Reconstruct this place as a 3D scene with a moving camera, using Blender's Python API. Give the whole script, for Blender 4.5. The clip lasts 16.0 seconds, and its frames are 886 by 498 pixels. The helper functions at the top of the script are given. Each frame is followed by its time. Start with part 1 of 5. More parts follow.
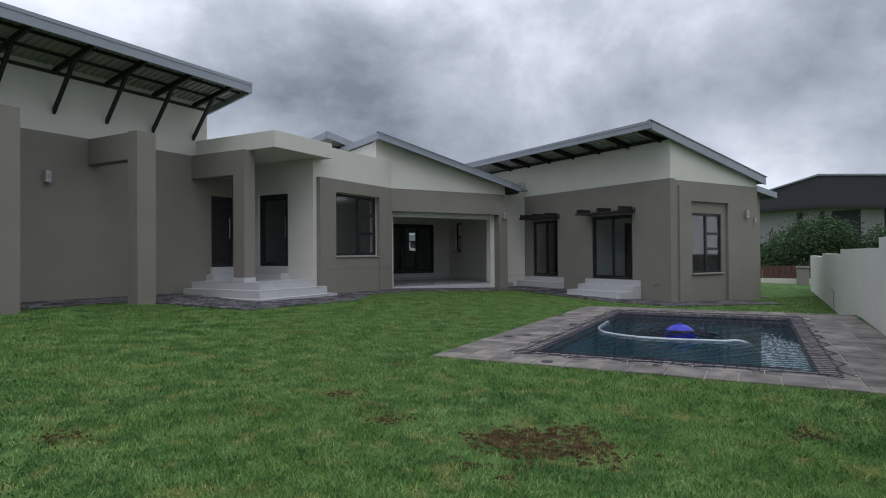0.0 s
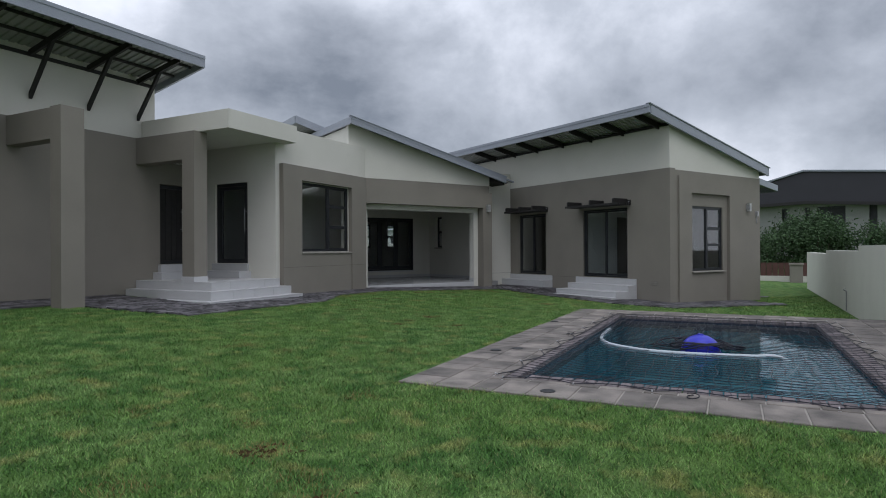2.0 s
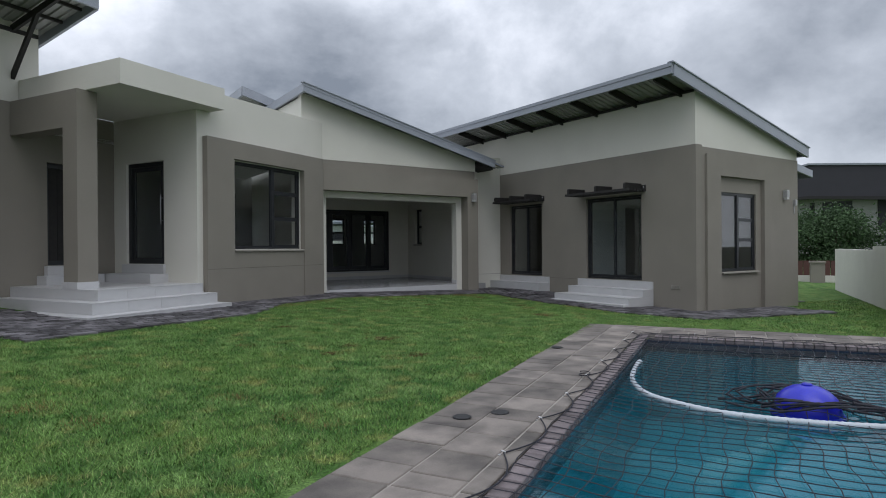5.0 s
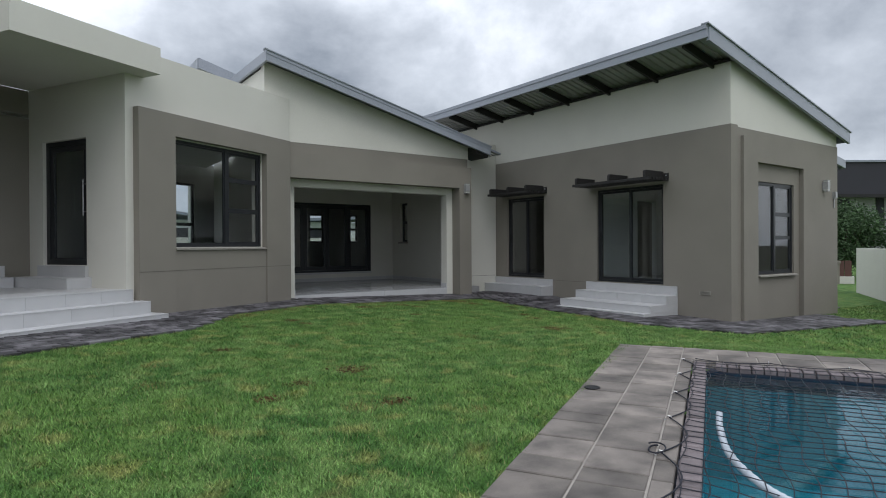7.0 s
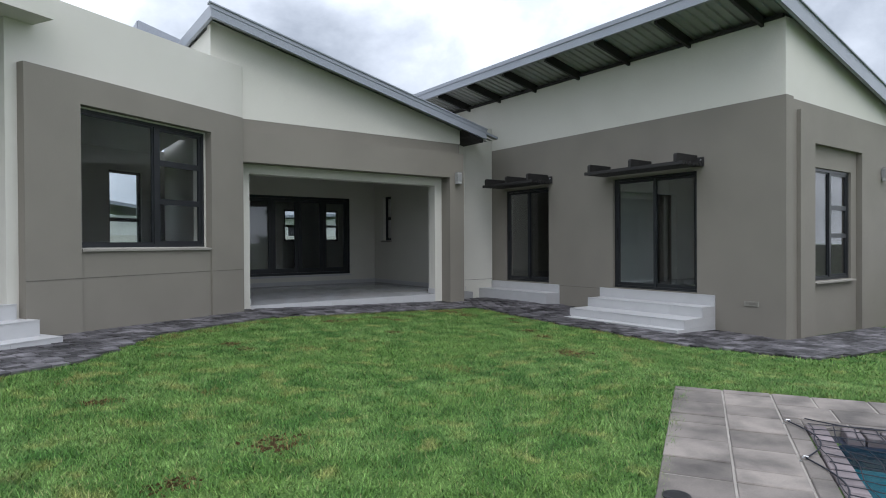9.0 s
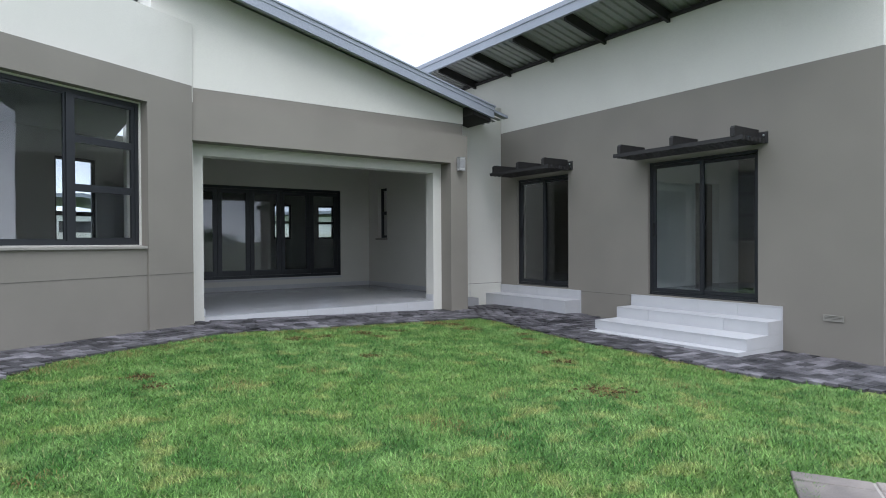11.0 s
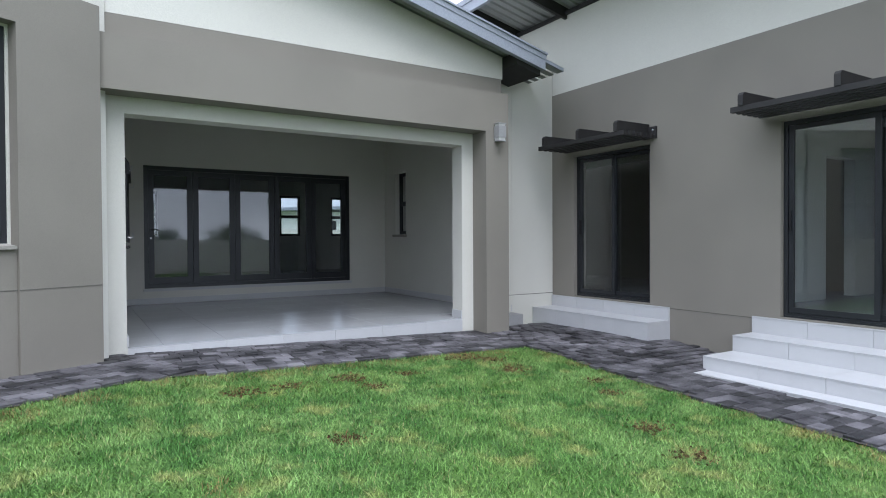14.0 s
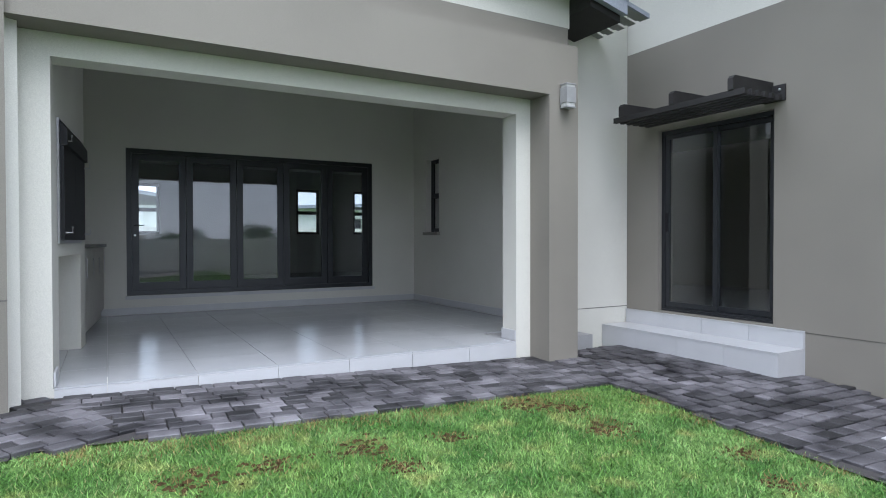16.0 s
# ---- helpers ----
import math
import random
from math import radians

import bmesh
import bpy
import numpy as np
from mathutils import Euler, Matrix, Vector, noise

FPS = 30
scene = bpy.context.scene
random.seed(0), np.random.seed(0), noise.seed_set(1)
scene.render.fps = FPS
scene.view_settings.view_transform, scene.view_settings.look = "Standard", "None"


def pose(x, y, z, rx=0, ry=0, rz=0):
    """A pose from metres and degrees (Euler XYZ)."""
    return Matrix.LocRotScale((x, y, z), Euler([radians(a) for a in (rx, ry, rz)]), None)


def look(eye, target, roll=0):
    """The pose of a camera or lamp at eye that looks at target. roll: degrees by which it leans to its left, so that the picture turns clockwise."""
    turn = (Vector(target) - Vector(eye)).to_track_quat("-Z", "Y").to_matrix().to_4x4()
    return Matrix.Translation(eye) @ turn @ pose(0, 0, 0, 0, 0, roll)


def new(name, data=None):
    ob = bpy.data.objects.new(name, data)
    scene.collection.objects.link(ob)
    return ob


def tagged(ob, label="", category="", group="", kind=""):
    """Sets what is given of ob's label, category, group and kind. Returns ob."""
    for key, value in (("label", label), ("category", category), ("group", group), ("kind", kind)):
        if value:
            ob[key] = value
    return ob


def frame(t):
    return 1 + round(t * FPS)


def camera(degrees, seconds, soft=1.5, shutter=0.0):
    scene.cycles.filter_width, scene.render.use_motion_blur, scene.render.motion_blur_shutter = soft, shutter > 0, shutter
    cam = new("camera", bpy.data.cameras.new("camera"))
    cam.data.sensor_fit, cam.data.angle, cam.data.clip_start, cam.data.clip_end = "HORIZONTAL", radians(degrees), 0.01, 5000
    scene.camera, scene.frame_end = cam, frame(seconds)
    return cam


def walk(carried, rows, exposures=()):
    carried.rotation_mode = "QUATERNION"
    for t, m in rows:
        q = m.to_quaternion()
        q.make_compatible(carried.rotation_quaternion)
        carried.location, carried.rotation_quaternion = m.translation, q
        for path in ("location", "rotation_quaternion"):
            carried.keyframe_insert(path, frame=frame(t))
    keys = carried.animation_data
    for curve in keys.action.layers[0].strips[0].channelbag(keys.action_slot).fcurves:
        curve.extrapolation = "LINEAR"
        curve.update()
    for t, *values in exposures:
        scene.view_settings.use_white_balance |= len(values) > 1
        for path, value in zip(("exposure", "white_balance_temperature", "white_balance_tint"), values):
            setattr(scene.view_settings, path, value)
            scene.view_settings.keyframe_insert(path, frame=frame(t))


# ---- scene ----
cam = camera(73.0, 16.0, soft=1.0)
PATH = [
    (0, (1.182, 1.957, 1.326), (2.241, 3.654, 1.343), -0.4),
    (0.5, (1.392, 2.268, 1.324), (2.467, 3.954, 1.338), -0.3),
    (1, (1.632, 2.62, 1.341), (2.72, 4.298, 1.35), -0.3),
    (1.5, (1.906, 2.995, 1.331), (3.004, 4.666, 1.338), -0.3),
    (2, (2.211, 3.36, 1.329), (3.318, 5.027, 1.332), -0.3),
    (2.5, (2.561, 3.755, 1.321), (3.674, 5.416, 1.324), -0.3),
    (3, (2.953, 4.169, 1.32), (4.07, 5.828, 1.322), -0.3),
    (3.5, (3.346, 4.609, 1.308), (4.465, 6.266, 1.309), -0.3),
    (4, (3.738, 5.012, 1.29), (4.859, 6.669, 1.289), -0.4),
    (6.5, (5.446, 7.247, 1.287), (6.585, 8.891, 1.279), -0.3),
    (7, (5.742, 7.727, 1.295), (6.898, 9.359, 1.285), -0.3),
    (7.5, (6.071, 8.233, 1.304), (7.238, 9.858, 1.291), -0.2),
    (8, (6.413, 8.709, 1.311), (7.588, 10.328, 1.296), -0.2),
    (8.5, (6.787, 9.147, 1.319), (7.963, 10.764, 1.304), -0.3),
    (9, (7.154, 9.566, 1.327), (8.333, 11.182, 1.31), -0.3),
    (11.5, (8.879, 11.522, 1.302), (10.013, 13.168, 1.279), -0.3),
    (12, (9.154, 11.946, 1.296), (10.279, 13.6, 1.272), -0.3),
    (12.5, (9.478, 12.35, 1.297), (10.589, 14.012, 1.273), -0.3),
    (13, (9.79, 12.772, 1.31), (10.885, 14.445, 1.282), -0.3),
    (13.5, (10.083, 13.188, 1.313), (11.154, 14.876, 1.284), -0.3),
    (14, (10.348, 13.602, 1.309), (11.399, 15.303, 1.28), -0.3),
    (14.5, (10.585, 14.044, 1.301), (11.615, 15.758, 1.272), -0.3),
    (15, (10.798, 14.503, 1.304), (11.808, 16.229, 1.272), -0.2),
    (15.5, (10.989, 14.968, 1.292), (11.977, 16.706, 1.262), -0.2),
    (16, (11.186, 15.412, 1.288), (12.162, 17.158, 1.26), -0.1),
]
EXPOSURES = [(0, -0.20, 6150, 13), (2, -0.15, 6180, 13), (3.5, -0.09, 6200, 13), (7, 0.20, 6320, 11), (9, 0.56, 6180, 12), (11.5, 1.11, 5940, 13), (12.5, 1.20, 5880, 13), (14.5, 1.38, 5880, 13), (16, 1.60, 5880, 13)]
walk(cam, [(t, look(eye, target, roll)) for t, eye, target, roll in PATH], EXPOSURES)

# ---- world, sun ----
SUN_EL, SUN_AZ = 56.0, 199.0
world = bpy.data.worlds.new("overcast_sky")
scene.world = world
world.use_nodes = True
wt = world.node_tree
wt.nodes.clear()


def wn(kind, **kw):
    n = wt.nodes.new(kind)
    for k, val in kw.items():
        n.inputs[k].default_value = val
    return n


w_out = wn("ShaderNodeOutputWorld")
sky = wn("ShaderNodeTexSky")
sky.sky_type = "NISHITA"
sky.sun_disc = False
sky.sun_elevation, sky.sun_rotation = radians(SUN_EL), radians(SUN_AZ)
bg_sky = wn("ShaderNodeBackground", Strength=0.10)
wt.links.new(sky.outputs[0], bg_sky.inputs[0])
w_co = wn("ShaderNodeTexCoord")
w_sep = wn("ShaderNodeSeparateXYZ")
wt.links.new(w_co.outputs["Generated"], w_sep.inputs[0])


def wmath(op, a, b=None, clamp=False):
    n = wt.nodes.new("ShaderNodeMath")
    n.operation, n.use_clamp = op, clamp
    for i, q in enumerate((a, b)):
        if q is None:
            continue
        if isinstance(q, (int, float)):
            n.inputs[i].default_value = q
        else:
            wt.links.new(q, n.inputs[i])
    return n.outputs[0]


up = wmath("MAXIMUM", w_sep.outputs[2], 0.0)
w_map = wn("ShaderNodeMapping")
w_map.inputs["Location"].default_value = (5.5, 6.1, 14.2)
w_map.inputs["Rotation"].default_value = (0.0, 0.0, radians(-67))
w_map.inputs["Scale"].default_value = (1.0, 1.0, 1.45)
wt.links.new(w_co.outputs["Generated"], w_map.inputs[0])
big = wn("ShaderNodeTexNoise", Scale=2.05, Detail=9.0, Roughness=0.57, Distortion=0.12)
wt.links.new(w_map.outputs[0], big.inputs["Vector"])
ramp = wn("ShaderNodeValToRGB")
ramp.color_ramp.elements[0].position, ramp.color_ramp.elements[0].color = 0.30, (0.21, 0.235, 0.27, 1)
ramp.color_ramp.elements[1].position, ramp.color_ramp.elements[1].color = 0.65, (0.93, 0.96, 1.01, 1)
mid = ramp.color_ramp.elements.new(0.49)
mid.color = (0.53, 0.565, 0.61, 1)
wt.links.new(big.outputs["Fac"], ramp.inputs[0])
bg_cloud = wn("ShaderNodeBackground")
wt.links.new(ramp.outputs[0], bg_cloud.inputs[0])
lift = wmath("MULTIPLY_ADD", wmath("MULTIPLY", up, up), 2.3)
low = wmath("POWER", wmath("SUBTRACT", 1.0, up), 8.0)
wt.links.new(wmath("MULTIPLY_ADD", low, 0.48), lift.node.inputs[2])
lift.node.inputs[2].links[0].from_node.inputs[2].default_value = 0.97
wt.links.new(lift, bg_cloud.inputs[1])
w_mix = wn("ShaderNodeMixShader", Fac=0.92)
wt.links.new(bg_sky.outputs[0], w_mix.inputs[1])
wt.links.new(bg_cloud.outputs[0], w_mix.inputs[2])
wt.links.new(w_mix.outputs[0], w_out.inputs[0])

sun = new("sun", bpy.data.lights.new("sun", "SUN"))
sun.data.energy, sun.data.angle, sun.data.color = 0.84, radians(40), (1.0, 0.97, 0.92)
sun.matrix_world = pose(0, 0, 30, 90 - SUN_EL, 0, 180 - SUN_AZ)


# ---- materials ----
def material(name, base=(0.5, 0.5, 0.5), rough=0.6, metal=0.0, second=None, scale=6.0, fine=90.0, bump=0.15, dist=0.01,
             amount=0.35, spread=0.0, spec=0.5, islands=False):
    """Two scales of noise drive the colour, the roughness and a fine relief; spread varies it from piece to piece."""
    m = bpy.data.materials.new(name)
    m.use_nodes = True
    t = m.node_tree
    b = t.nodes["Principled BSDF"]
    b.inputs["Roughness"].default_value, b.inputs["Metallic"].default_value = rough, metal
    b.inputs["Specular IOR Level"].default_value = spec
    co = t.nodes.new("ShaderNodeTexCoord")
    geo = t.nodes.new("ShaderNodeNewGeometry")
    n1 = t.nodes.new("ShaderNodeTexNoise")
    n1.inputs["Scale"].default_value, n1.inputs["Detail"].default_value = scale, 6
    n2 = t.nodes.new("ShaderNodeTexNoise")
    n2.inputs["Scale"].default_value, n2.inputs["Detail"].default_value = fine, 4
    for n in (n1, n2):
        t.links.new(geo.outputs["Position"], n.inputs["Vector"])
    mix = t.nodes.new("ShaderNodeMix")
    mix.data_type = "RGBA"
    sec = second or tuple(c * 0.72 for c in base)
    mix.inputs[6].default_value, mix.inputs[7].default_value = (*base, 1), (*sec, 1)
    rng = t.nodes.new("ShaderNodeMapRange")
    rng.inputs[1].default_value, rng.inputs[2].default_value = 0.38, 0.68
    rng.inputs[4].default_value = amount
    t.links.new(n1.outputs["Fac"], rng.inputs[0])
    t.links.new(rng.outputs[0], mix.inputs[0])
    col = mix.outputs[2]
    mul = t.nodes.new("ShaderNodeMix")
    mul.data_type, mul.blend_type = "RGBA", "MULTIPLY"
    mul.inputs[0].default_value = 1.0
    r2 = t.nodes.new("ShaderNodeMapRange")
    r2.inputs[1].default_value, r2.inputs[2].default_value, r2.inputs[3].default_value, r2.inputs[4].default_value = 0.3, 0.7, 0.88, 1.08
    t.links.new(n2.outputs["Fac"], r2.inputs[0])
    t.links.new(col, mul.inputs[6])
    t.links.new(r2.outputs[0], mul.inputs[7])
    col = mul.outputs[2]
    if spread:
        info = t.nodes.new("ShaderNodeObjectInfo")
        r3 = t.nodes.new("ShaderNodeMapRange")
        r3.inputs[3].default_value, r3.inputs[4].default_value = 1 - spread, 1 + spread
        t.links.new(geo.outputs["Random Per Island"] if islands else info.outputs["Random"], r3.inputs[0])
        mul2 = t.nodes.new("ShaderNodeMix")
        mul2.data_type, mul2.blend_type = "RGBA", "MULTIPLY"
        mul2.inputs[0].default_value = 1.0
        t.links.new(col, mul2.inputs[6])
        t.links.new(r3.outputs[0], mul2.inputs[7])
        col = mul2.outputs[2]
    t.links.new(col, b.inputs["Base Color"])
    if bump:
        bp = t.nodes.new("ShaderNodeBump")
        bp.inputs["Strength"].default_value, bp.inputs["Distance"].default_value = bump, dist
        t.links.new(n2.outputs["Fac"], bp.inputs["Height"])
        t.links.new(bp.outputs[0], b.inputs["Normal"])
    return m


def glass(name, tint, ior):
    m = bpy.data.materials.new(name)
    m.use_nodes = True
    t = m.node_tree
    t.nodes.clear()
    out = t.nodes.new("ShaderNodeOutputMaterial")
    tr = t.nodes.new("ShaderNodeBsdfTransparent")
    tr.inputs[0].default_value = (*tint, 1)
    gl = t.nodes.new("ShaderNodeBsdfGlossy")
    gl.inputs["Roughness"].default_value = 0.015
    lw = t.nodes.new("ShaderNodeLayerWeight")
    lw.inputs[0].default_value = 0.5
    pw = t.nodes.new("ShaderNodeMath")
    pw.operation = "POWER"
    pw.inputs[1].default_value = 5.0
    t.links.new(lw.outputs["Facing"], pw.inputs[0])
    fr = t.nodes.new("ShaderNodeMapRange")
    fr.inputs[3].default_value, fr.inputs[4].default_value = ((ior - 1) / (ior + 1)) ** 2, 0.95
    t.links.new(pw.outputs[0], fr.inputs[0])
    mx = t.nodes.new("ShaderNodeMixShader")
    t.links.new(fr.outputs[0], mx.inputs[0])
    t.links.new(tr.outputs[0], mx.inputs[1])
    t.links.new(gl.outputs[0], mx.inputs[2])
    t.links.new(mx.outputs[0], out.inputs[0])
    return m


M_TAUPE = material("taupe_wall_paint", (0.210, 0.193, 0.162), 0.85, second=(0.178, 0.163, 0.137), scale=1.3, fine=160, bump=0.22, dist=0.004, amount=0.5)
M_CREAM = material("cream_wall_paint", (0.59, 0.575, 0.515), 0.85, second=(0.52, 0.505, 0.45), scale=1.1, fine=160, bump=0.2, dist=0.004, amount=0.45)
M_CEIL = material("ceiling_paint", (0.76, 0.76, 0.72), 0.9, scale=1.5, bump=0.05)
M_INNER = material("room_wall_paint", (0.46, 0.46, 0.42), 0.9, scale=1.5, bump=0.05)
M_FASCIA = material("grey_fascia_metal", (0.265, 0.285, 0.325), 0.42, 0.0, second=(0.23, 0.25, 0.288), scale=2.0, fine=50, bump=0.03, amount=0.5)
M_SHEET = material("roof_sheet_metal", (0.31, 0.315, 0.30), 0.6, 0.0, second=(0.24, 0.245, 0.232), scale=2.5, fine=60, bump=0.05, amount=0.5)
M_TIMBER = material("black_stained_timber", (0.012, 0.011, 0.0105), 0.7, second=(0.024, 0.021, 0.019), scale=9, fine=120, bump=0.2, amount=0.5)
M_ALU = material("charcoal_aluminium", (0.022, 0.024, 0.027), 0.38, 0.2, second=(0.03, 0.032, 0.036), scale=5, fine=200, bump=0.03)
M_SILL = material("painted_sill", (0.27, 0.256, 0.222), 0.8, scale=3, bump=0.15)
M_TILE = material("white_porcelain_tile", (0.47, 0.47, 0.475), 0.34, second=(0.415, 0.415, 0.42), scale=4, fine=420, bump=0.03, amount=0.4, spread=0.03)
M_FLOOR = material("grey_polished_tile", (0.43, 0.435, 0.445), 0.16, second=(0.38, 0.385, 0.395), scale=3, fine=420, bump=0.015, amount=0.5, spread=0.03)
M_GROUT = material("grout", (0.30, 0.30, 0.30), 0.9, bump=0.1)
M_COBBLE = material("slate_grey_paver", (0.105, 0.099, 0.106), 0.62, second=(0.011, 0.010, 0.012), scale=2.4, fine=140, bump=0.35, dist=0.006, amount=1.0, spread=0.75)
M_COBBLE_FAR = material("slate_grey_pavers", (0.105, 0.099, 0.106), 0.62, second=(0.011, 0.010, 0.012), scale=2.4, fine=140, bump=0.35, dist=0.006, amount=1.0, spread=0.75, islands=True)
# shade of the plaster joints, put into the colour of thin raised strips
M_GROOVE_SHADE = material("plaster_groove_shade", (0.11, 0.103, 0.09), 0.9, bump=0.1)
M_BED = material("paver_bed_sand", (0.035, 0.031, 0.030), 0.95, scale=20, bump=0.3)
M_PAVER = material("weathered_concrete_paver", (0.190, 0.166, 0.146), 0.8, second=(0.066, 0.058, 0.052), scale=3.1, fine=110, bump=0.3, dist=0.006, amount=0.9, spread=0.3)
M_JOINT = material("pale_mortar", (0.29, 0.265, 0.235), 0.9, second=(0.11, 0.10, 0.09), scale=5, bump=0.3)
M_COPING = material("purple_brown_coping_brick", (0.165, 0.138, 0.140), 0.75, second=(0.095, 0.080, 0.085), scale=9, fine=120, bump=0.3, amount=0.7, spread=0.3)
M_POOL = material("blue_pool_plaster", (0.050, 0.265, 0.335), 0.6, second=(0.034, 0.20, 0.27), scale=1.0, fine=60, bump=0.05, amount=0.6)
M_POOLTILE = material("dark_blue_waterline_tile", (0.02, 0.028, 0.05), 0.25, scale=8, bump=0.05)
M_ROPE = material("black_net_cord", (0.007, 0.008, 0.016), 0.7, bump=0.1)
M_HOSE = material("pale_grey_hose", (0.44, 0.48, 0.52), 0.45, scale=8, bump=0.05)
M_BLUE = material("royal_blue_plastic", (0.012, 0.016, 0.42), 0.3, second=(0.01, 0.012, 0.30), scale=5, bump=0.02)
M_STEEL = material("brushed_steel", (0.55, 0.55, 0.56), 0.3, 0.9, scale=20, bump=0.03)
M_LAMP = material("silver_lamp_body", (0.36, 0.36, 0.36), 0.4, 0.3, scale=12, bump=0.03)
M_LENS = material("frosted_lamp_glass", (0.5, 0.5, 0.48), 0.35, scale=15, bump=0.02)
M_BLACK = material("matt_black_steel", (0.012, 0.012, 0.013), 0.5, 0.3, scale=9, bump=0.05)
M_CAB = material("pale_cupboard_board", (0.48, 0.46, 0.42), 0.45, scale=5, bump=0.03)
M_GRANITE = material("speckled_worktop", (0.22, 0.21, 0.2), 0.25, second=(0.08, 0.08, 0.08), scale=70, fine=220, bump=0.02, amount=0.8)
M_SOIL = material("bare_brown_soil", (0.064, 0.042, 0.019), 0.95, second=(0.020, 0.013, 0.006), scale=16, fine=90, bump=0.6, dist=0.02, amount=0.9, spec=0.08)
M_BARK = material("tree_bark", (0.09, 0.07, 0.05), 0.9, scale=12, bump=0.5)
M_LEAF = material("green_leaf", (0.048, 0.094, 0.032), 0.8, second=(0.026, 0.055, 0.019), scale=1.6, fine=40, bump=0, amount=0.8, spread=0.32, islands=True)
M_DARKCLAD = material("charcoal_cladding", (0.032, 0.030, 0.038), 0.7, scale=0.6, bump=0.05)
M_GREYWALL = material("neighbour_grey_plaster", (0.30, 0.30, 0.29), 0.85, second=(0.24, 0.24, 0.23), scale=0.8, bump=0.1)
M_REDFENCE = material("red_brown_timber_fence", (0.085, 0.036, 0.027), 0.7, scale=8, bump=0.2)
M_GLASS = glass("window_glass", (0.90, 0.92, 0.93), 1.70)
M_GLASSDARK = glass("tinted_door_glass", (0.90, 0.93, 0.93), 1.75)


def water_material():
    """Clear tinted water: a mirror at grazing angles, else open to the basin."""
    m = glass("pool_water", (0.60, 0.89, 0.92), 1.33)
    t = m.node_tree
    geo = t.nodes.new("ShaderNodeNewGeometry")
    n = t.nodes.new("ShaderNodeTexNoise")
    n.inputs["Scale"].default_value, n.inputs["Detail"].default_value = 5.0, 3
    t.links.new(geo.outputs["Position"], n.inputs["Vector"])
    bp = t.nodes.new("ShaderNodeBump")
    bp.inputs["Strength"].default_value, bp.inputs["Distance"].default_value = 0.12, 0.01
    t.links.new(n.outputs["Fac"], bp.inputs["Height"])
    for node in t.nodes:
        if node.type in ("BSDF_GLOSSY", "LAYER_WEIGHT"):
            t.links.new(bp.outputs[0], node.inputs["Normal"])
    return m


M_WATER = water_material()


def grass_material(name, blade):
    """Lawn green with yellowed and brown patches; blades vary one by one."""
    m = bpy.data.materials.new(name)
    m.use_nodes = True
    t = m.node_tree
    b = t.nodes["Principled BSDF"]
    b.inputs["Roughness"].default_value = 0.55 if blade else 0.95
    b.inputs["Specular IOR Level"].default_value = 0.25
    geo = t.nodes.new("ShaderNodeNewGeometry")

    def noise_node(scale, detail):
        n = t.nodes.new("ShaderNodeTexNoise")
        n.inputs["Scale"].default_value, n.inputs["Detail"].default_value = scale, detail
        t.links.new(geo.outputs["Position"], n.inputs["Vector"])
        return n.outputs["Fac"]

    def rangen(src, a, c, lo=0.0, hi=1.0):
        r = t.nodes.new("ShaderNodeMapRange")
        for i, q in enumerate((a, c, lo, hi)):
            r.inputs[i + 1].default_value = q
        t.links.new(src, r.inputs[0])
        return r.outputs[0]

    def mixc(fac, a, c, mode="MIX"):
        n = t.nodes.new("ShaderNodeMix")
        n.data_type, n.blend_type = "RGBA", mode
        if isinstance(fac, float):
            n.inputs[0].default_value = fac
        else:
            t.links.new(fac, n.inputs[0])
        for i, q in ((6, a), (7, c)):
            if isinstance(q, tuple):
                n.inputs[i].default_value = (*q, 1)
            else:
                t.links.new(q, n.inputs[i])
        return n.outputs[2]

    col = mixc(rangen(noise_node(2.7, 6), 0.41, 0.61), (0.054, 0.142, 0.025), (0.152, 0.264, 0.070))
    col = mixc(rangen(noise_node(0.6, 4), 0.40, 0.62, 0, 0.55), col, (0.115, 0.215, 0.040))
    col = mixc(rangen(noise_node(4.6, 3), 0.55, 0.68, 0, 0.6), col, (0.042, 0.108, 0.018))
    col = mixc(rangen(noise_node(3.3, 6), 0.55, 0.70, 0, 0.8), col, (0.25, 0.27, 0.080))
    col = mixc(rangen(noise_node(0.9, 6), 0.67, 0.75, 0, 0.6), col, (0.16, 0.10, 0.04))
    if blade:
        col = mixc(rangen(geo.outputs["Random Per Island"], 0.0, 1.0), mixc(1.0, col, (0.24, 0.30, 0.22), "MULTIPLY"), mixc(1.0, col, (1.80, 1.74, 1.86), "MULTIPLY"))
        col = mixc(rangen(geo.outputs["Random Per Island"], 0.93, 0.95, 0, 0.7), col, (0.26, 0.22, 0.11))
    else:
        col = mixc(rangen(noise_node(60, 4), 0.35, 0.65), mixc(1.0, col, (0.35, 0.38, 0.35), "MULTIPLY"), mixc(1.0, col, (0.85, 0.85, 0.8), "MULTIPLY"))
        bp = t.nodes.new("ShaderNodeBump")
        bp.inputs["Strength"].default_value, bp.inputs["Distance"].default_value = 0.7, 0.03
        t.links.new(noise_node(70, 4), bp.inputs["Height"])
        t.links.new(bp.outputs[0], b.inputs["Normal"])
    t.links.new(col, b.inputs["Base Color"])
    return m


M_GROUND = grass_material("lawn_turf", False)
M_BLADE = grass_material("grass_blade", True)
M_STRAW = material("dead_grass_blade", (0.25, 0.18, 0.075), 0.7, second=(0.11, 0.062, 0.026), scale=9, bump=0, amount=0.9, spread=0.4, spec=0.15, islands=True)


# ---- mesh helpers ----
HOUSE = Matrix.Identity(4)
WING = pose(10.548, 20.417, 0, 0, 0, 29)


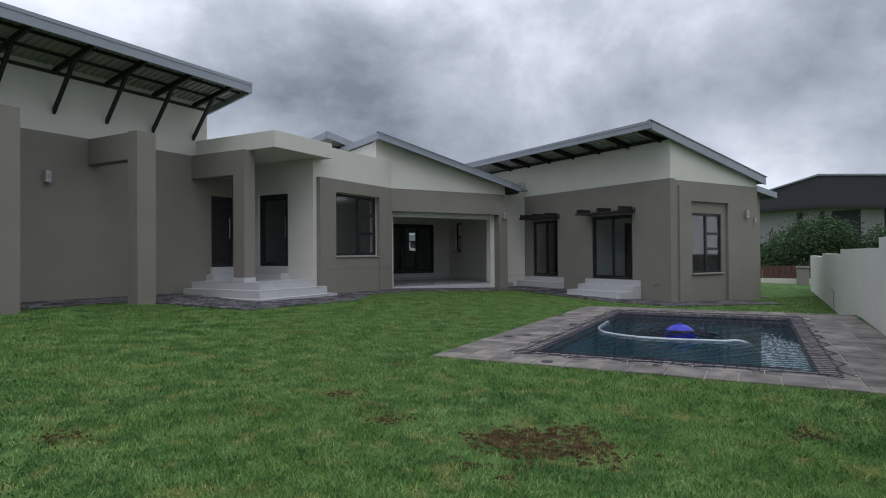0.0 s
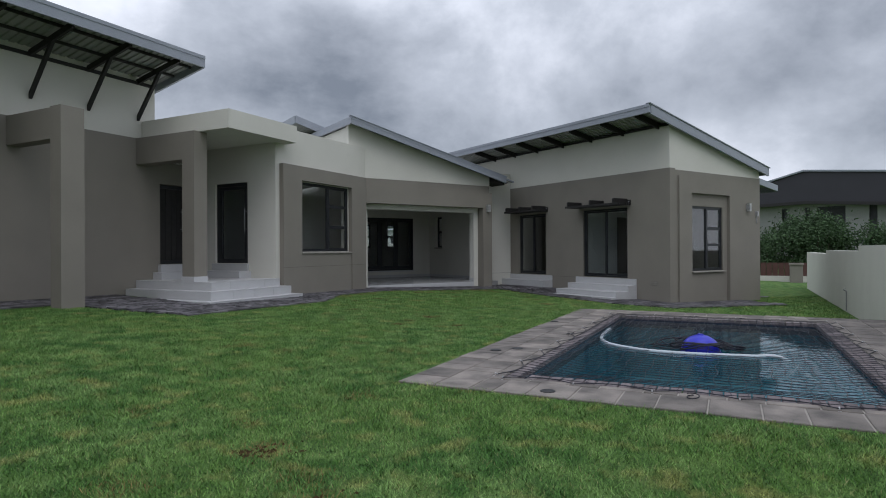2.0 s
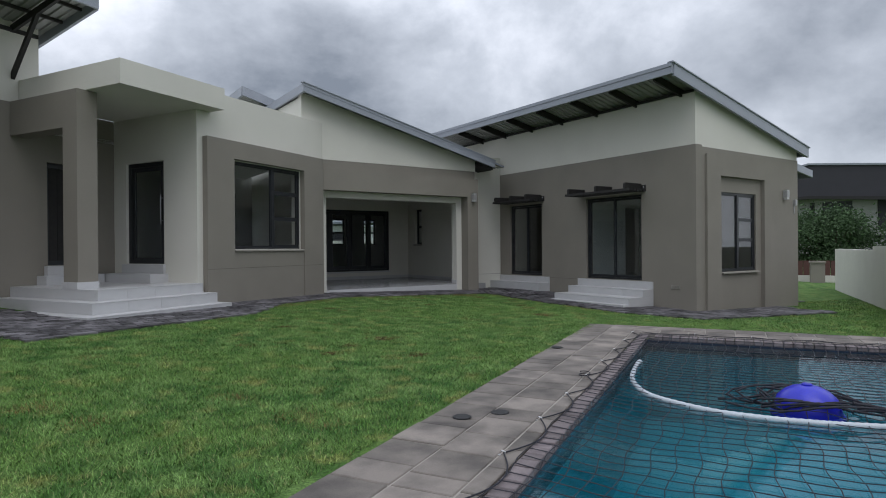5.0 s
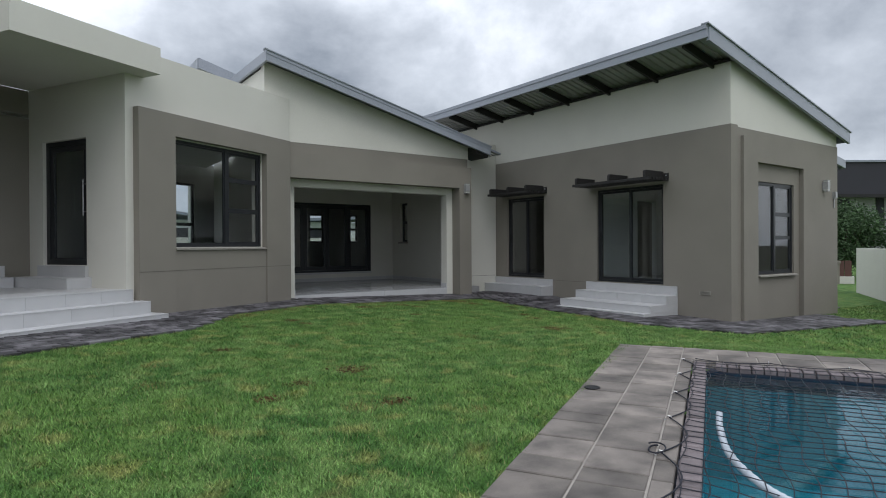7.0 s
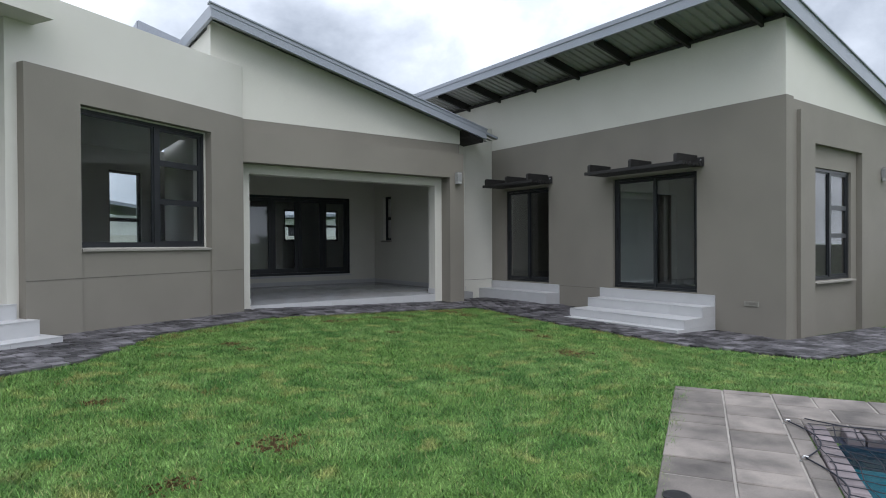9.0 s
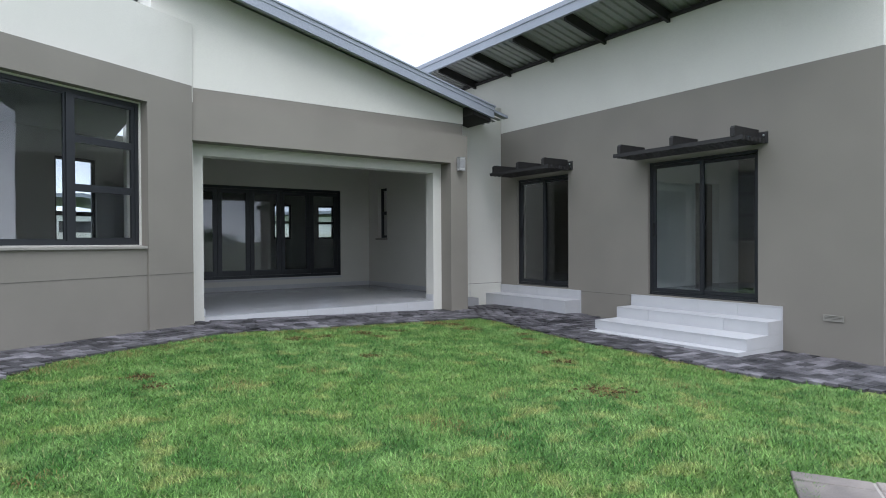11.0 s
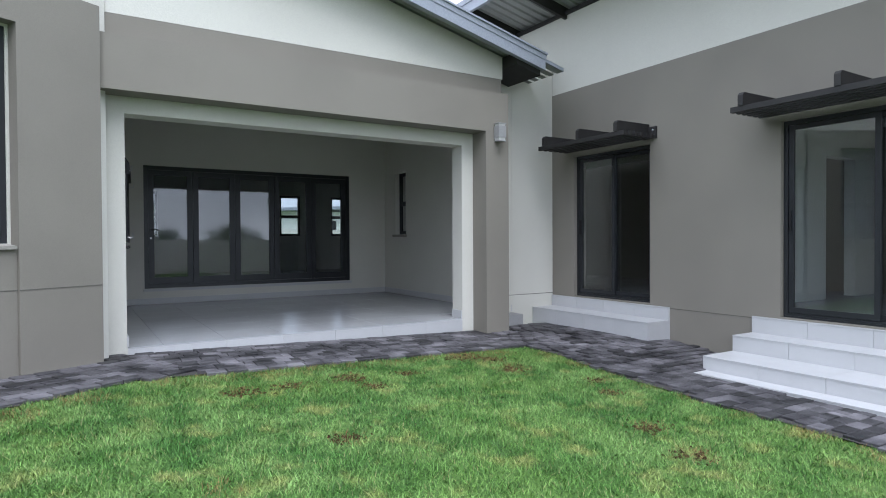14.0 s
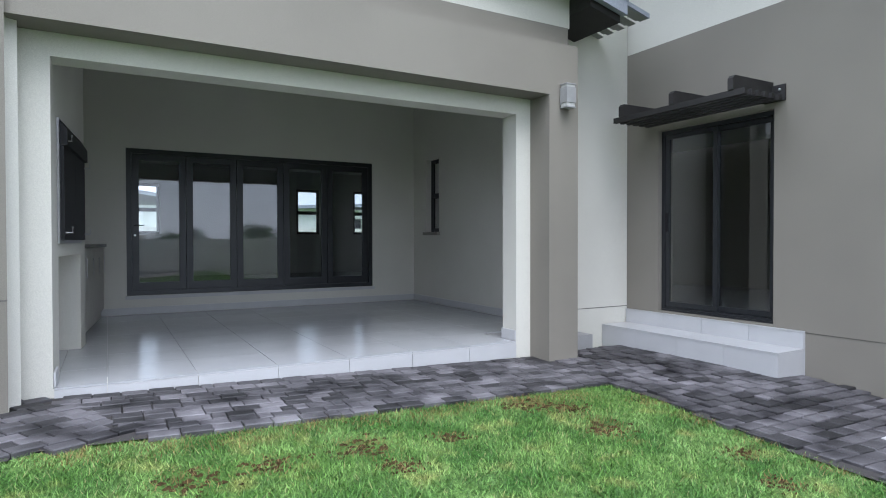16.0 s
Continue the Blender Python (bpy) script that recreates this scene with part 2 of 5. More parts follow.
def ground_z(x, y):
    """The gently falling ground, levelled round the pool."""
    z = -0.02 + 0.025 * (y - 8.6) - 0.028 * (x - 5.2)
    dx, dy = x - 10.548, y - 20.417
    pu, pv = 0.8746 * dx + 0.4848 * dy, -0.4848 * dx + 0.8746 * dy
    d = math.hypot(max(-10.5 - pu, 0, pu + 2.4), max(-13.1 - pv, 0, pv + 7.55))
    w = min(max(1 - d / 2.2, 0), 1)
    w = w * w * (3 - 2 * w)
    e = min(max(x - 15.25, 0), 1) * min(max((y - 17.5) / 1.1, 0), 1)
    return z * (1 - w) + 0.012 * w + 0.085 * e * (1 - 0.4 * min(max(y - 19.5, 0), 1))


def box(bm, x0, x1, y0, y1, z0, z1, m=None):
    vs = [bm.verts.new((x, y, z)) for z in (z0, z1) for y in (y0, y1) for x in (x0, x1)]
    for f in ((0, 2, 3, 1), (4, 5, 7, 6), (0, 1, 5, 4), (2, 6, 7, 3), (0, 4, 6, 2), (1, 3, 7, 5)):
        bm.faces.new([vs[i] for i in f])
    if m is not None:
        bmesh.ops.transform(bm, matrix=m, verts=vs)
    return vs


def prism(bm, poly, axis, a0, a1):
    """A polygon drawn across one axis ('x': points are y, z; 'y': x, z; 'z': x, y), drawn out from a0 to a1."""
    def at(p, a):
        return {"x": (a, p[0], p[1]), "y": (p[0], a, p[1]), "z": (p[0], p[1], a)}[axis]
    lo, hi = [bm.verts.new(at(p, a0)) for p in poly], [bm.verts.new(at(p, a1)) for p in poly]
    n = len(poly)
    bm.faces.new(lo)
    bm.faces.new(list(reversed(hi)))
    for i in range(n):
        bm.faces.new((lo[i], hi[i], hi[(i + 1) % n], lo[(i + 1) % n]))
    return lo + hi


def tube(bm, pts, r, sides=6):
    rings = []
    for i, p in enumerate(pts):
        d = Vector(pts[min(i + 1, len(pts) - 1)]) - Vector(pts[max(i - 1, 0)])
        q = d.to_track_quat("Z", "Y")
        rings.append([bm.verts.new(Vector(p) + q @ Vector((r * math.cos(k * math.tau / sides), r * math.sin(k * math.tau / sides), 0))) for k in range(sides)])
    for a, c in zip(rings, rings[1:]):
        for k in range(sides):
            bm.faces.new((a[k], a[(k + 1) % sides], c[(k + 1) % sides], c[k]))
    bm.faces.new(list(reversed(rings[0])))
    bm.faces.new(rings[-1])


def lathe(bm, prof, cx=0, cy=0, n=20):
    rings = [[bm.verts.new((cx + r * math.cos(k * math.tau / n), cy + r * math.sin(k * math.tau / n), z)) for k in range(n)] for r, z in prof]
    for a, c in zip(rings, rings[1:]):
        for k in range(n):
            bm.faces.new((a[k], a[(k + 1) % n], c[(k + 1) % n], c[k]))
    bm.faces.new(list(reversed(rings[0])))
    bm.faces.new(rings[-1])


def bevelled(bm, w=0.01, seg=1):
    bmesh.ops.bevel(bm, geom=[e for e in bm.edges if len(e.link_faces) == 2 and e.calc_face_angle(0) > 0.5], offset=w, segments=seg, profile=0.5, affect="EDGES")


def finish(name, bm, mat, smooth=False):
    bmesh.ops.recalc_face_normals(bm, faces=bm.faces)
    me = bpy.data.meshes.new(name)
    bm.to_mesh(me)
    bm.free()
    me.materials.append(mat)
    if smooth:
        me.shade_smooth()
    return me


def part(name, bm, mat, parent, label="", smooth=False):
    ob = new(name, finish(name, bm, mat, smooth))
    ob.parent = parent
    if label:
        ob["label"] = label
    return ob


def thing(name, m, label, category, group="", kind=""):
    ob = new(name)
    ob.empty_display_size = 0.1
    ob.matrix_world = m
    return tagged(ob, label, category, group, kind)


def solid(name, bm, mat, m=HOUSE, label="", category="", group="", kind="", smooth=False):
    ob = new(name, finish(name, bm, mat, smooth))
    ob.matrix_world = m
    return tagged(ob, label, category, group, kind)


def structure(name, bm, mat, m=HOUSE, label=""):
    return solid(name, bm, mat, m, label, kind="structure")


def one(f, *a, **k):
    bm = bmesh.new()
    f(bm, *a, **k)
    return bm


def slab_wall(bm, along, a0, a1, d0, d1, z0, z1, holes=()):
    """A wall along 'x' or 'y' from a0 to a1, between d0 and d1 across, with rectangular openings (a, a, z, z) right through it."""
    As = sorted({a0, a1, *[q for h in holes for q in h[:2] if a0 < q < a1]})
    Zs = sorted({z0, z1, *[q for h in holes for q in h[2:] if z0 < q < z1]})
    full = {}
    for i in range(len(As) - 1):
        for j in range(len(Zs) - 1):
            ca, cz = (As[i] + As[i + 1]) / 2, (Zs[j] + Zs[j + 1]) / 2
            full[i, j] = not any(h[0] < ca < h[1] and h[2] < cz < h[3] for h in holes)
    made = {}

    def vert(i, j, d):
        if (i, j, d) not in made:
            a, z, q = As[i], Zs[j], (d0, d1)[d]
            made[i, j, d] = bm.verts.new((a, q, z) if along == "x" else (q, a, z))
        return made[i, j, d]
    for (i, j), ok in full.items():
        if not ok:
            continue
        for d in (0, 1):
            bm.faces.new([vert(i, j, d), vert(i + 1, j, d), vert(i + 1, j + 1, d), vert(i, j + 1, d)])
        for di, dj, e in ((-1, 0, ((i, j), (i, j + 1))), (1, 0, ((i + 1, j), (i + 1, j + 1))), (0, -1, ((i, j), (i + 1, j))), (0, 1, ((i, j + 1), (i + 1, j + 1)))):
            if not full.get((i + di, j + dj), False):
                (p, q) = e
                bm.faces.new([vert(*p, 0), vert(*q, 0), vert(*q, 1), vert(*p, 1)])

# ---- ground ----
def ground_sheet():
    xs = sorted({*np.linspace(-6, 26, 81).round(3), -900.0, -300.0, -100.0, -40.0, -16.0, 32.0, 40.0, 60.0, 100.0, 300.0, 900.0})
    ys = sorted({*np.linspace(-4, 24, 71).round(3), -900.0, -300.0, -100.0, -40.0, -12.0, 32.0, 45.0, 80.0, 150.0, 400.0, 900.0})
    vs, fs = [], []
    for y in ys:
        for x in xs:
            cx, cy = min(max(x, -30), 40), min(max(y, -30), 45)
            gz = ground_z(cx, cy) - 0.02
            if y > 20.6 and -2 < x < 40:
                gz = min(gz, 0.10)
            if 15.4 < x < 22 and 17.3 < y < 26:
                gz -= 0.07
            vs.append((x, y, gz))
    nx = len(xs)
    inv = WING.inverted()
    for j in range(len(ys) - 1):
        for i in range(nx - 1):
            c = inv @ Vector(((xs[i] + xs[i + 1]) / 2, (ys[j] + ys[j + 1]) / 2, 0))
            if -9.80 < c.x < -3.05 and -12.3 < c.y < -8.3:
                continue
            fs.append((j * nx + i, j * nx + i + 1, (j + 1) * nx + i + 1, (j + 1) * nx + i))
    me = bpy.data.meshes.new("ground")
    me.from_pydata(vs, [], fs)
    me.materials.append(M_GROUND)
    return tagged(new("ground", me), "sloping green lawn with yellowed patches", kind="structure")


ground_sheet()


# ---- roofs: ribbed sheet, fascia, rafters ----
def ribbed_roof(name, m, x0, x1, y0, y1, z_at, label):
    """Sheet that falls along x with ribs along the fall; z_at(x) is the top."""
    bm = bmesh.new()
    prof, y = [], y0
    while y < y1:
        for dy, dz in ((0, 0.0), (0.10, 0.0), (0.115, 0.03), (0.155, 0.03)):
            if y + dy < y1:
                prof.append((y + dy, dz))
        y += 0.17
    prof.append((y1, 0.0))
    a = [bm.verts.new((x0, p, z_at(x0) - 0.06 + d)) for p, d in prof]
    c = [bm.verts.new((x1, p, z_at(x1) - 0.06 + d)) for p, d in prof]
    a2 = [bm.verts.new((x0, p, z_at(x0) - 0.064 + d)) for p, d in prof]
    c2 = [bm.verts.new((x1, p, z_at(x1) - 0.064 + d)) for p, d in prof]
    for i in range(len(prof) - 1):
        bm.faces.new((a[i], a[i + 1], c[i + 1], c[i]))
        bm.faces.new((a2[i], c2[i], c2[i + 1], a2[i + 1]))
    return structure(name, bm, M_SHEET, m, label)


def sloped_bar(bm, x0, x1, y0, y1, z_at, top, depth):
    prism(bm, [(x0, z_at(x0) - top), (x1, z_at(x1) - top), (x1, z_at(x1) - top - depth), (x0, z_at(x0) - top - depth)], "y", y0, y1)


# right wing: high eave over the garden doors, falling away from the garden
def z_right(x):
    return 5.27 - 0.218 * (x - 15.92)


ribbed_roof("roof_right_wing", HOUSE, 15.96, 21.95, 13.84, 25.5, z_right, "ribbed grey metal roof sheet over the bedroom wing")
right_roof_trim = thing("trim_right_roof", HOUSE, "grey metal fascia boards round the bedroom wing roof", "fascia", kind="structure")
part("fascia_board", one(box, 15.90, 15.96, 13.80, 25.5, 5.045, 5.275), M_FASCIA, right_roof_trim)
part("fascia_lip", one(box, 15.885, 15.90, 13.80, 25.5, 5.20, 5.28), M_FASCIA, right_roof_trim)
part("barge_board", one(sloped_bar, 15.96, 21.97, 13.78, 13.84, z_right, -0.005, 0.265), M_FASCIA, right_roof_trim)
part("barge_flashing", one(sloped_bar, 15.88, 22.02, 13.755, 13.90, z_right, -0.03, 0.025), M_FASCIA, right_roof_trim)
part("tail_board", one(box, 21.95, 22.0, 13.84, 22.0, z_right(21.95) - 0.23, z_right(21.95) + 0.005), M_FASCIA, right_roof_trim)
for i, y in enumerate((14.33, 15.60, 16.88, 18.15, 19.43, 20.66, 21.85)):
    raf = solid("rafter", one(sloped_bar, 16.0, 17.24, y - 0.026, y + 0.026, z_right, 0.075, 0.17), M_TIMBER, HOUSE,
                "black-stained timber rafter under the metal roof", "rafter", "rafters of the bedroom wing")
solid("wall_plate", one(box, 16.965, 17.013, 13.99, 24.0, 4.845, 4.90), M_TIMBER, HOUSE, "black timber wall plate along the wall head", "beam")


# middle roof over the covered patio
def z_mid(x):
    return 5.43 - 0.244 * (x - 10.0)


ribbed_roof("roof_patio", HOUSE, 10.06, 16.10, 20.20, 27.0, z_mid, "ribbed grey metal roof sheet over the patio")
mid_trim = thing("trim_patio_roof", HOUSE, "grey metal fascia boards round the patio roof", "fascia", kind="structure")
part("barge_board", one(sloped_bar, 10.0, 16.12, 20.13, 20.20, z_mid, -0.01, 0.215), M_FASCIA, mid_trim)
part("barge_fold", one(sloped_bar, 9.99, 16.13, 20.12, 20.13, z_mid, -0.012, 0.075), M_FASCIA, mid_trim)
part("barge_flashing", one(sloped_bar, 9.97, 16.14, 20.10, 20.24, z_mid, -0.035, 0.025), M_FASCIA, mid_trim)
part("fascia_board", one(box, 10.0, 10.06, 20.20, 24.0, 5.215, 5.43), M_FASCIA, mid_trim)
eave = thing("eave_sheet", HOUSE, "thin ribbed grey roof sheet end at the low patio eave", "roof sheet")
bm = bmesh.new()
for k in range(7):
    y0 = 20.20 + 0.17 * k
    sloped_bar(bm, 16.10, 16.50, y0, y0 + 0.105, z_mid, 0.062, 0.006)
    sloped_bar(bm, 16.10, 16.50, y0 + 0.105, y0 + 0.17, z_mid, 0.032, 0.006)
part("sheet", bm, M_SHEET, eave)
part("edge_flashing", one(sloped_bar, 16.10, 16.50, 20.165, 20.20, z_mid, 0.02, 0.05), M_FASCIA, eave)
solid("soffit_beam", one(sloped_bar, 15.67, 16.10, 20.22, 20.96, z_mid, 0.10, 0.17), M_TIMBER, HOUSE, "dark boxed timber soffit under the patio eave", "soffit")


# roof further back, seen over the parapet
def z_back(x):
    return 5.97 - 0.30 * (x - 9.43)


ribbed_roof("roof_back", HOUSE, 9.45, 12.5, 23.33, 29.0, z_back, "ribbed grey metal roof sheet of the block behind")
back_trim = thing("trim_back_roof", HOUSE, "grey metal fascia of the roof behind the parapet", "fascia", kind="structure")
part("barge_board", one(sloped_bar, 9.40, 11.0, 23.27, 23.33, z_back, 0, 0.25), M_FASCIA, back_trim)
part("fascia_board", one(box, 9.38, 9.45, 23.33, 28.0, 5.72, 5.98), M_FASCIA, back_trim)
structure("wall_clerestory", one(slab_wall, "x", 9.7, 11.5, 23.6, 23.75, 4.2, 5.5, [(9.9, 11.3, 5.0, 5.4)]), M_TIMBER, HOUSE, "dark timber clerestory strip under the back roof")
structure("wall_back_block", one(box, 9.7, 11.5, 23.75, 24.0, 4.2, 5.0), M_CREAM, HOUSE, "cream plastered wall behind the parapet")


# left wing: high eave on props
LZ = 6.06


def z_left(v):
    return LZ - 0.22 * (v - 1.0)


TURNED = WING @ pose(0, 0, 0, 0, 0, 90)      # local x runs into the house, local y along the wall to the left


def left_roof():
    ribbed_roof("roof_left_wing", TURNED, 1.05, 9.0, 5.28, 19.0, z_left, "ribbed grey metal roof sheet over the left wing")
    trim = thing("trim_left_roof", TURNED, "grey metal fascia boards round the left wing roof", "fascia", kind="structure")
    part("fascia_board", one(box, 0.99, 1.05, 5.25, 19.0, LZ - 0.245, LZ + 0.025), M_FASCIA, trim)
    part("fascia_lip", one(box, 0.978, 0.99, 5.25, 19.0, LZ - 0.05, LZ + 0.03), M_FASCIA, trim)
    part("barge_board", one(sloped_bar, 1.05, 9.0, 5.22, 5.28, z_left, -0.025, 0.265), M_FASCIA, trim)
    for v in (1.45, 2.05):
        solid("purlin", one(box, v - 0.025, v + 0.025, 5.30, 19.0, z_left(v) - 0.125, z_left(v) - 0.066), M_TIMBER, TURNED,
              "black timber purlin under the metal roof", "purlin", "purlins of the left wing")
    solid("wall_plate", one(box, 2.56, 2.62, 5.45, 19.0, 5.45, 5.52), M_TIMBER, TURNED, "black timber wall plate along the wall head", "beam")
    for a in (5.9, 7.14, 8.38, 9.6, 10.84, 12.08):
        brace = thing("eave_bracket", TURNED, "black-stained timber eave bracket on the cream wall", "bracket", "eave brackets")
        part("rafter", one(sloped_bar, 1.10, 2.62, a - 0.03, a + 0.03, z_left, 0.13, 0.13), M_TIMBER, brace)
        bm = bmesh.new()
        prism(bm, [(2.60, 4.55), (2.60, 4.68), (1.86, 5.62), (1.76, 5.62)], "y", a - 0.035, a + 0.035)
        part("strut", bm, M_TIMBER, brace)


left_roof()


# ---- walls of the left wing (local: x along, y inward) ----
def left_walls():
    G = -0.1
    structure("wall_left_lower", one(slab_wall, "x", -18, -5.42, 2.60, 2.88, G, 4.12), M_TAUPE, WING, "taupe plastered lower wall of the left wing")
    structure("wall_left_upper", one(slab_wall, "x", -18, -5.42, 2.62, 2.88, 4.12, 5.66), M_CREAM, WING, "cream plastered upper wall of the left wing")
    structure("wall_left_end", one(slab_wall, "y", 2.88, 9.0, -5.68, -5.42, G, 5.0), M_CREAM, WING, "cream plastered end wall of the left wing")
    bm = bmesh.new()
    prism(bm, [(2.88, 5.0), (9.0, 5.0), (9.0, z_left(9.0) - 0.1), (2.88, z_left(2.88) - 0.1)], "x", -5.68, -5.42)
    bm.verts.ensure_lookup_table()
    if z_left(9.0) - 0.1 < 5.0:
        for q in bm.verts:
            if q.co.y > 8.9 and q.co.z < 5.0:
                q.co.z = 5.02
    structure("wall_left_end_upper", bm, M_CREAM, WING, "cream plastered wall head")
    # porch recess: back wall with the timber door, side wall with the glazed door
    structure("wall_porch_back", one(slab_wall, "x", -5.42, -3.65, 2.62, 2.88, G, 4.12, [(-5.28, -4.40, 1.0, 3.06)]), M_TAUPE, WING, "taupe plastered back wall of the entrance porch")
    structure("wall_porch_side", one(slab_wall, "y", 0.30, 2.62, -3.86, -3.65, G, 4.55, [(1.02, 2.22, 1.0, 3.16)]), M_CREAM, WING, "cream plastered side wall of the entrance porch")
    structure("wall_window_bay", one(slab_wall, "x", -3.86, 0.13, 0.04, 0.30, G, 4.56, [(-3.0, -0.76, 1.30, 3.20)]), M_CREAM, WING, "cream plastered wall with a parapet")
    bm = bmesh.new()
    slab_wall(bm, "x", -3.72, -0.005, -0.10, 0.036, G, 3.60, [(-3.0, -0.74, G - 1, 3.22)])
    structure("wall_window_panel", bm, M_TAUPE, WING, "raised taupe plaster surround of the corner window")
    structure("wall_window_apron", one(slab_wall, "x", -2.998, -0.742, -0.065, 0.034, G, 1.245), M_TAUPE, WING, "taupe plaster apron under the corner window")
    for a, c, v in ((-2.998, -0.742, -0.065), (-3.72, -3.0, -0.10), (-0.74, -0.005, -0.10)):
        structure("trim_plinth_line", one(box, a, c, v - 0.003, v, 0.888, 0.896), M_GROOVE_SHADE, WING, "thin plaster joint above the plinth, its shade painted as a dark strip")
    # canopy and its column
    bm = bmesh.new()
    box(bm, -5.80, -3.52, -0.38, 2.60, 4.12, 4.55)
    bevelled(bm, 0.012)
    structure("canopy", bm, M_CREAM, WING, "cream plastered flat porch canopy")
    bm = bmesh.new()
    box(bm, -5.96, -5.60, 0.55, 2.595, 3.47, 4.115)
    bevelled(bm, 0.012)
    structure("canopy_beam", bm, M_TAUPE, WING, "taupe plastered beam under the porch canopy")
    bm = bmesh.new()
    box(bm, -5.964, -5.596, 0.546, 0.95, 0.5, 4.112)
    bevelled(bm, 0.015)
    structure("porch_column", bm, M_TAUPE, WING, "taupe plastered square porch column")
    # garden fins: square posts tied back to the wall
    for u in (-8.85, -11.65):
        fin = thing("garden_fin", WING, "taupe plastered wall fin with a tie beam", "wall fin", "wall fins", "structure")
        bm = bmesh.new()
        box(bm, u, u + 0.45, 0.72, 1.06, G, 4.12)
        bevelled(bm, 0.012)
        part("post", bm, M_TAUPE, fin)
        bm = bmesh.new()
        box(bm, u + 0.004, u + 0.30, 1.06, 2.598, 3.50, 4.10)
        bevelled(bm, 0.012)
        part("tie_beam", bm, M_TAUPE, fin)
    # far closing walls
    structure("wall_left_far", one(slab_wall, "y", 2.88, 9.0, -18.25, -18.0, G, 5.6), M_CREAM, WING, "cream plastered far end of the left wing")
    structure("wall_left_back", one(slab_wall, "x", -18.0, -5.42, 8.8, 9.05, G, 4.4), M_CREAM, WING, "cream plastered rear wall of the left wing")


left_walls()


# ---- walls of the patio ----
BRAAI = pose(10.80, 20.955, 0, 0, 0, 85)   # local x into the patio along the breast, local -y out from it


def patio_walls():
    G = -0.2
    structure("wall_patio_band", one(slab_wall, "x", 10.58, 15.63, 20.53, 20.694, 2.83, 3.625), M_TAUPE, HOUSE, "taupe painted band above the patio opening")
    bm = bmesh.new()
    box(bm, 10.585, 15.63, 20.37, 20.528, 2.825, 3.375)
    bevelled(bm, 0.012)
    structure("beam_patio", bm, M_TAUPE, HOUSE, "raised taupe plaster beam over the patio opening")
    bm = bmesh.new()
    box(bm, 15.24, 15.632, 20.368, 20.97, G, 2.823)
    bevelled(bm, 0.012)
    structure("pillar_patio", bm, M_TAUPE, HOUSE, "taupe plastered pillar beside the patio")
    structure("pillar_patio_head", one(box, 15.24, 15.63, 20.69, 20.97, 2.826, 3.622), M_TAUPE, HOUSE, "taupe plastered pillar head")
    bm = bmesh.new()
    prism(bm, [(10.10, 3.63), (15.66, 3.63), (15.66, z_mid(15.66) - 0.10), (10.10, z_mid(10.10) - 0.10)], "y", 20.54, 20.74)
    structure("wall_patio_gable", bm, M_CREAM, HOUSE, "cream plastered gable above the patio")
    structure("wall_gable_side", one(slab_wall, "y", 20.735, 23.6, 10.104, 10.34, 3.64, 5.2), M_CREAM, HOUSE, "cream plastered side of the patio gable")
    structure("wall_patio_surround", one(slab_wall, "x", 10.54, 15.24, 20.696, 20.95, G, 3.3, [(10.82, 15.05, 0.19, 2.655)]), M_CREAM, HOUSE, "cream plastered surround of the patio opening")
    structure("wall_patio_left", one(slab_wall, "y", 20.955, 25.418, 10.345, 10.42, G, 5.1), M_CREAM, HOUSE, "cream plastered side wall of the patio")
    structure("chimney_breast", one(slab_wall, "x", 0.0, 1.90, 0.0, 0.38, G, 4.72, [(0.30, 1.56, 0.15, 1.16), (0.30, 1.52, 1.32, 2.26)]), M_CREAM, BRAAI, "cream plastered chimney breast with a wood store")
    structure("wall_patio_back", one(slab_wall, "x", 10.345, 16.40, 25.42, 25.66, G, 4.2, [(11.42, 15.33, 0.475, 2.67)]), M_CREAM, HOUSE, "cream plastered patio wall round the folding doors")
    structure("wall_patio_back_head", one(box, 10.345, 12.8, 25.424, 25.656, 4.2, 4.72), M_CREAM, HOUSE, "cream plastered wall head above the folding doors")
    structure("wall_patio_right", one(slab_wall, "y", 20.97, 25.42, 16.16, 16.40, G, 4.0, [(24.45, 24.92, 1.44, 2.72)]), M_CREAM, HOUSE, "cream plastered side wall of the patio")
    structure("trim_return_line", one(box, 15.632, 17.0, 20.969, 20.972, 0.446, 0.454), M_GROOVE_SHADE, HOUSE, "thin plaster joint above the plinth, its shade painted as a dark strip")
    structure("wall_return", one(slab_wall, "x", 15.632, 17.0, 20.972, 21.2, G, 4.2), M_CREAM, HOUSE, "cream plastered return wall beside the patio")
    bm = bmesh.new()
    prism(bm, [(10.35, z_mid(10.35) - 0.40), (16.16, z_mid(16.16) - 0.16), (16.16, z_mid(16.16) - 0.12), (10.35, z_mid(10.35) - 0.36)], "y", 20.75, 25.42)
    structure("ceiling_patio", bm, M_CEIL, HOUSE, "painted sloping patio ceiling")
    structure("trim_patio_skirting", one(box, 10.95, 16.15, 25.40, 25.418, 0.20, 0.30), M_TILE, HOUSE, "pale tile skirting along the patio wall")
    structure("trim_patio_skirting_side", one(box, 16.142, 16.158, 20.97, 25.40, 0.20, 0.30), M_TILE, HOUSE, "pale tile skirting along the patio side wall")
    for x0, x1 in ((10.822, 10.838), (15.032, 15.048)):
        structure("trim_jamb_skirting", one(box, x0, x1, 20.70, 20.95, 0.20, 0.31), M_TILE, HOUSE, "pale tile skirting on the opening jamb")


patio_walls()


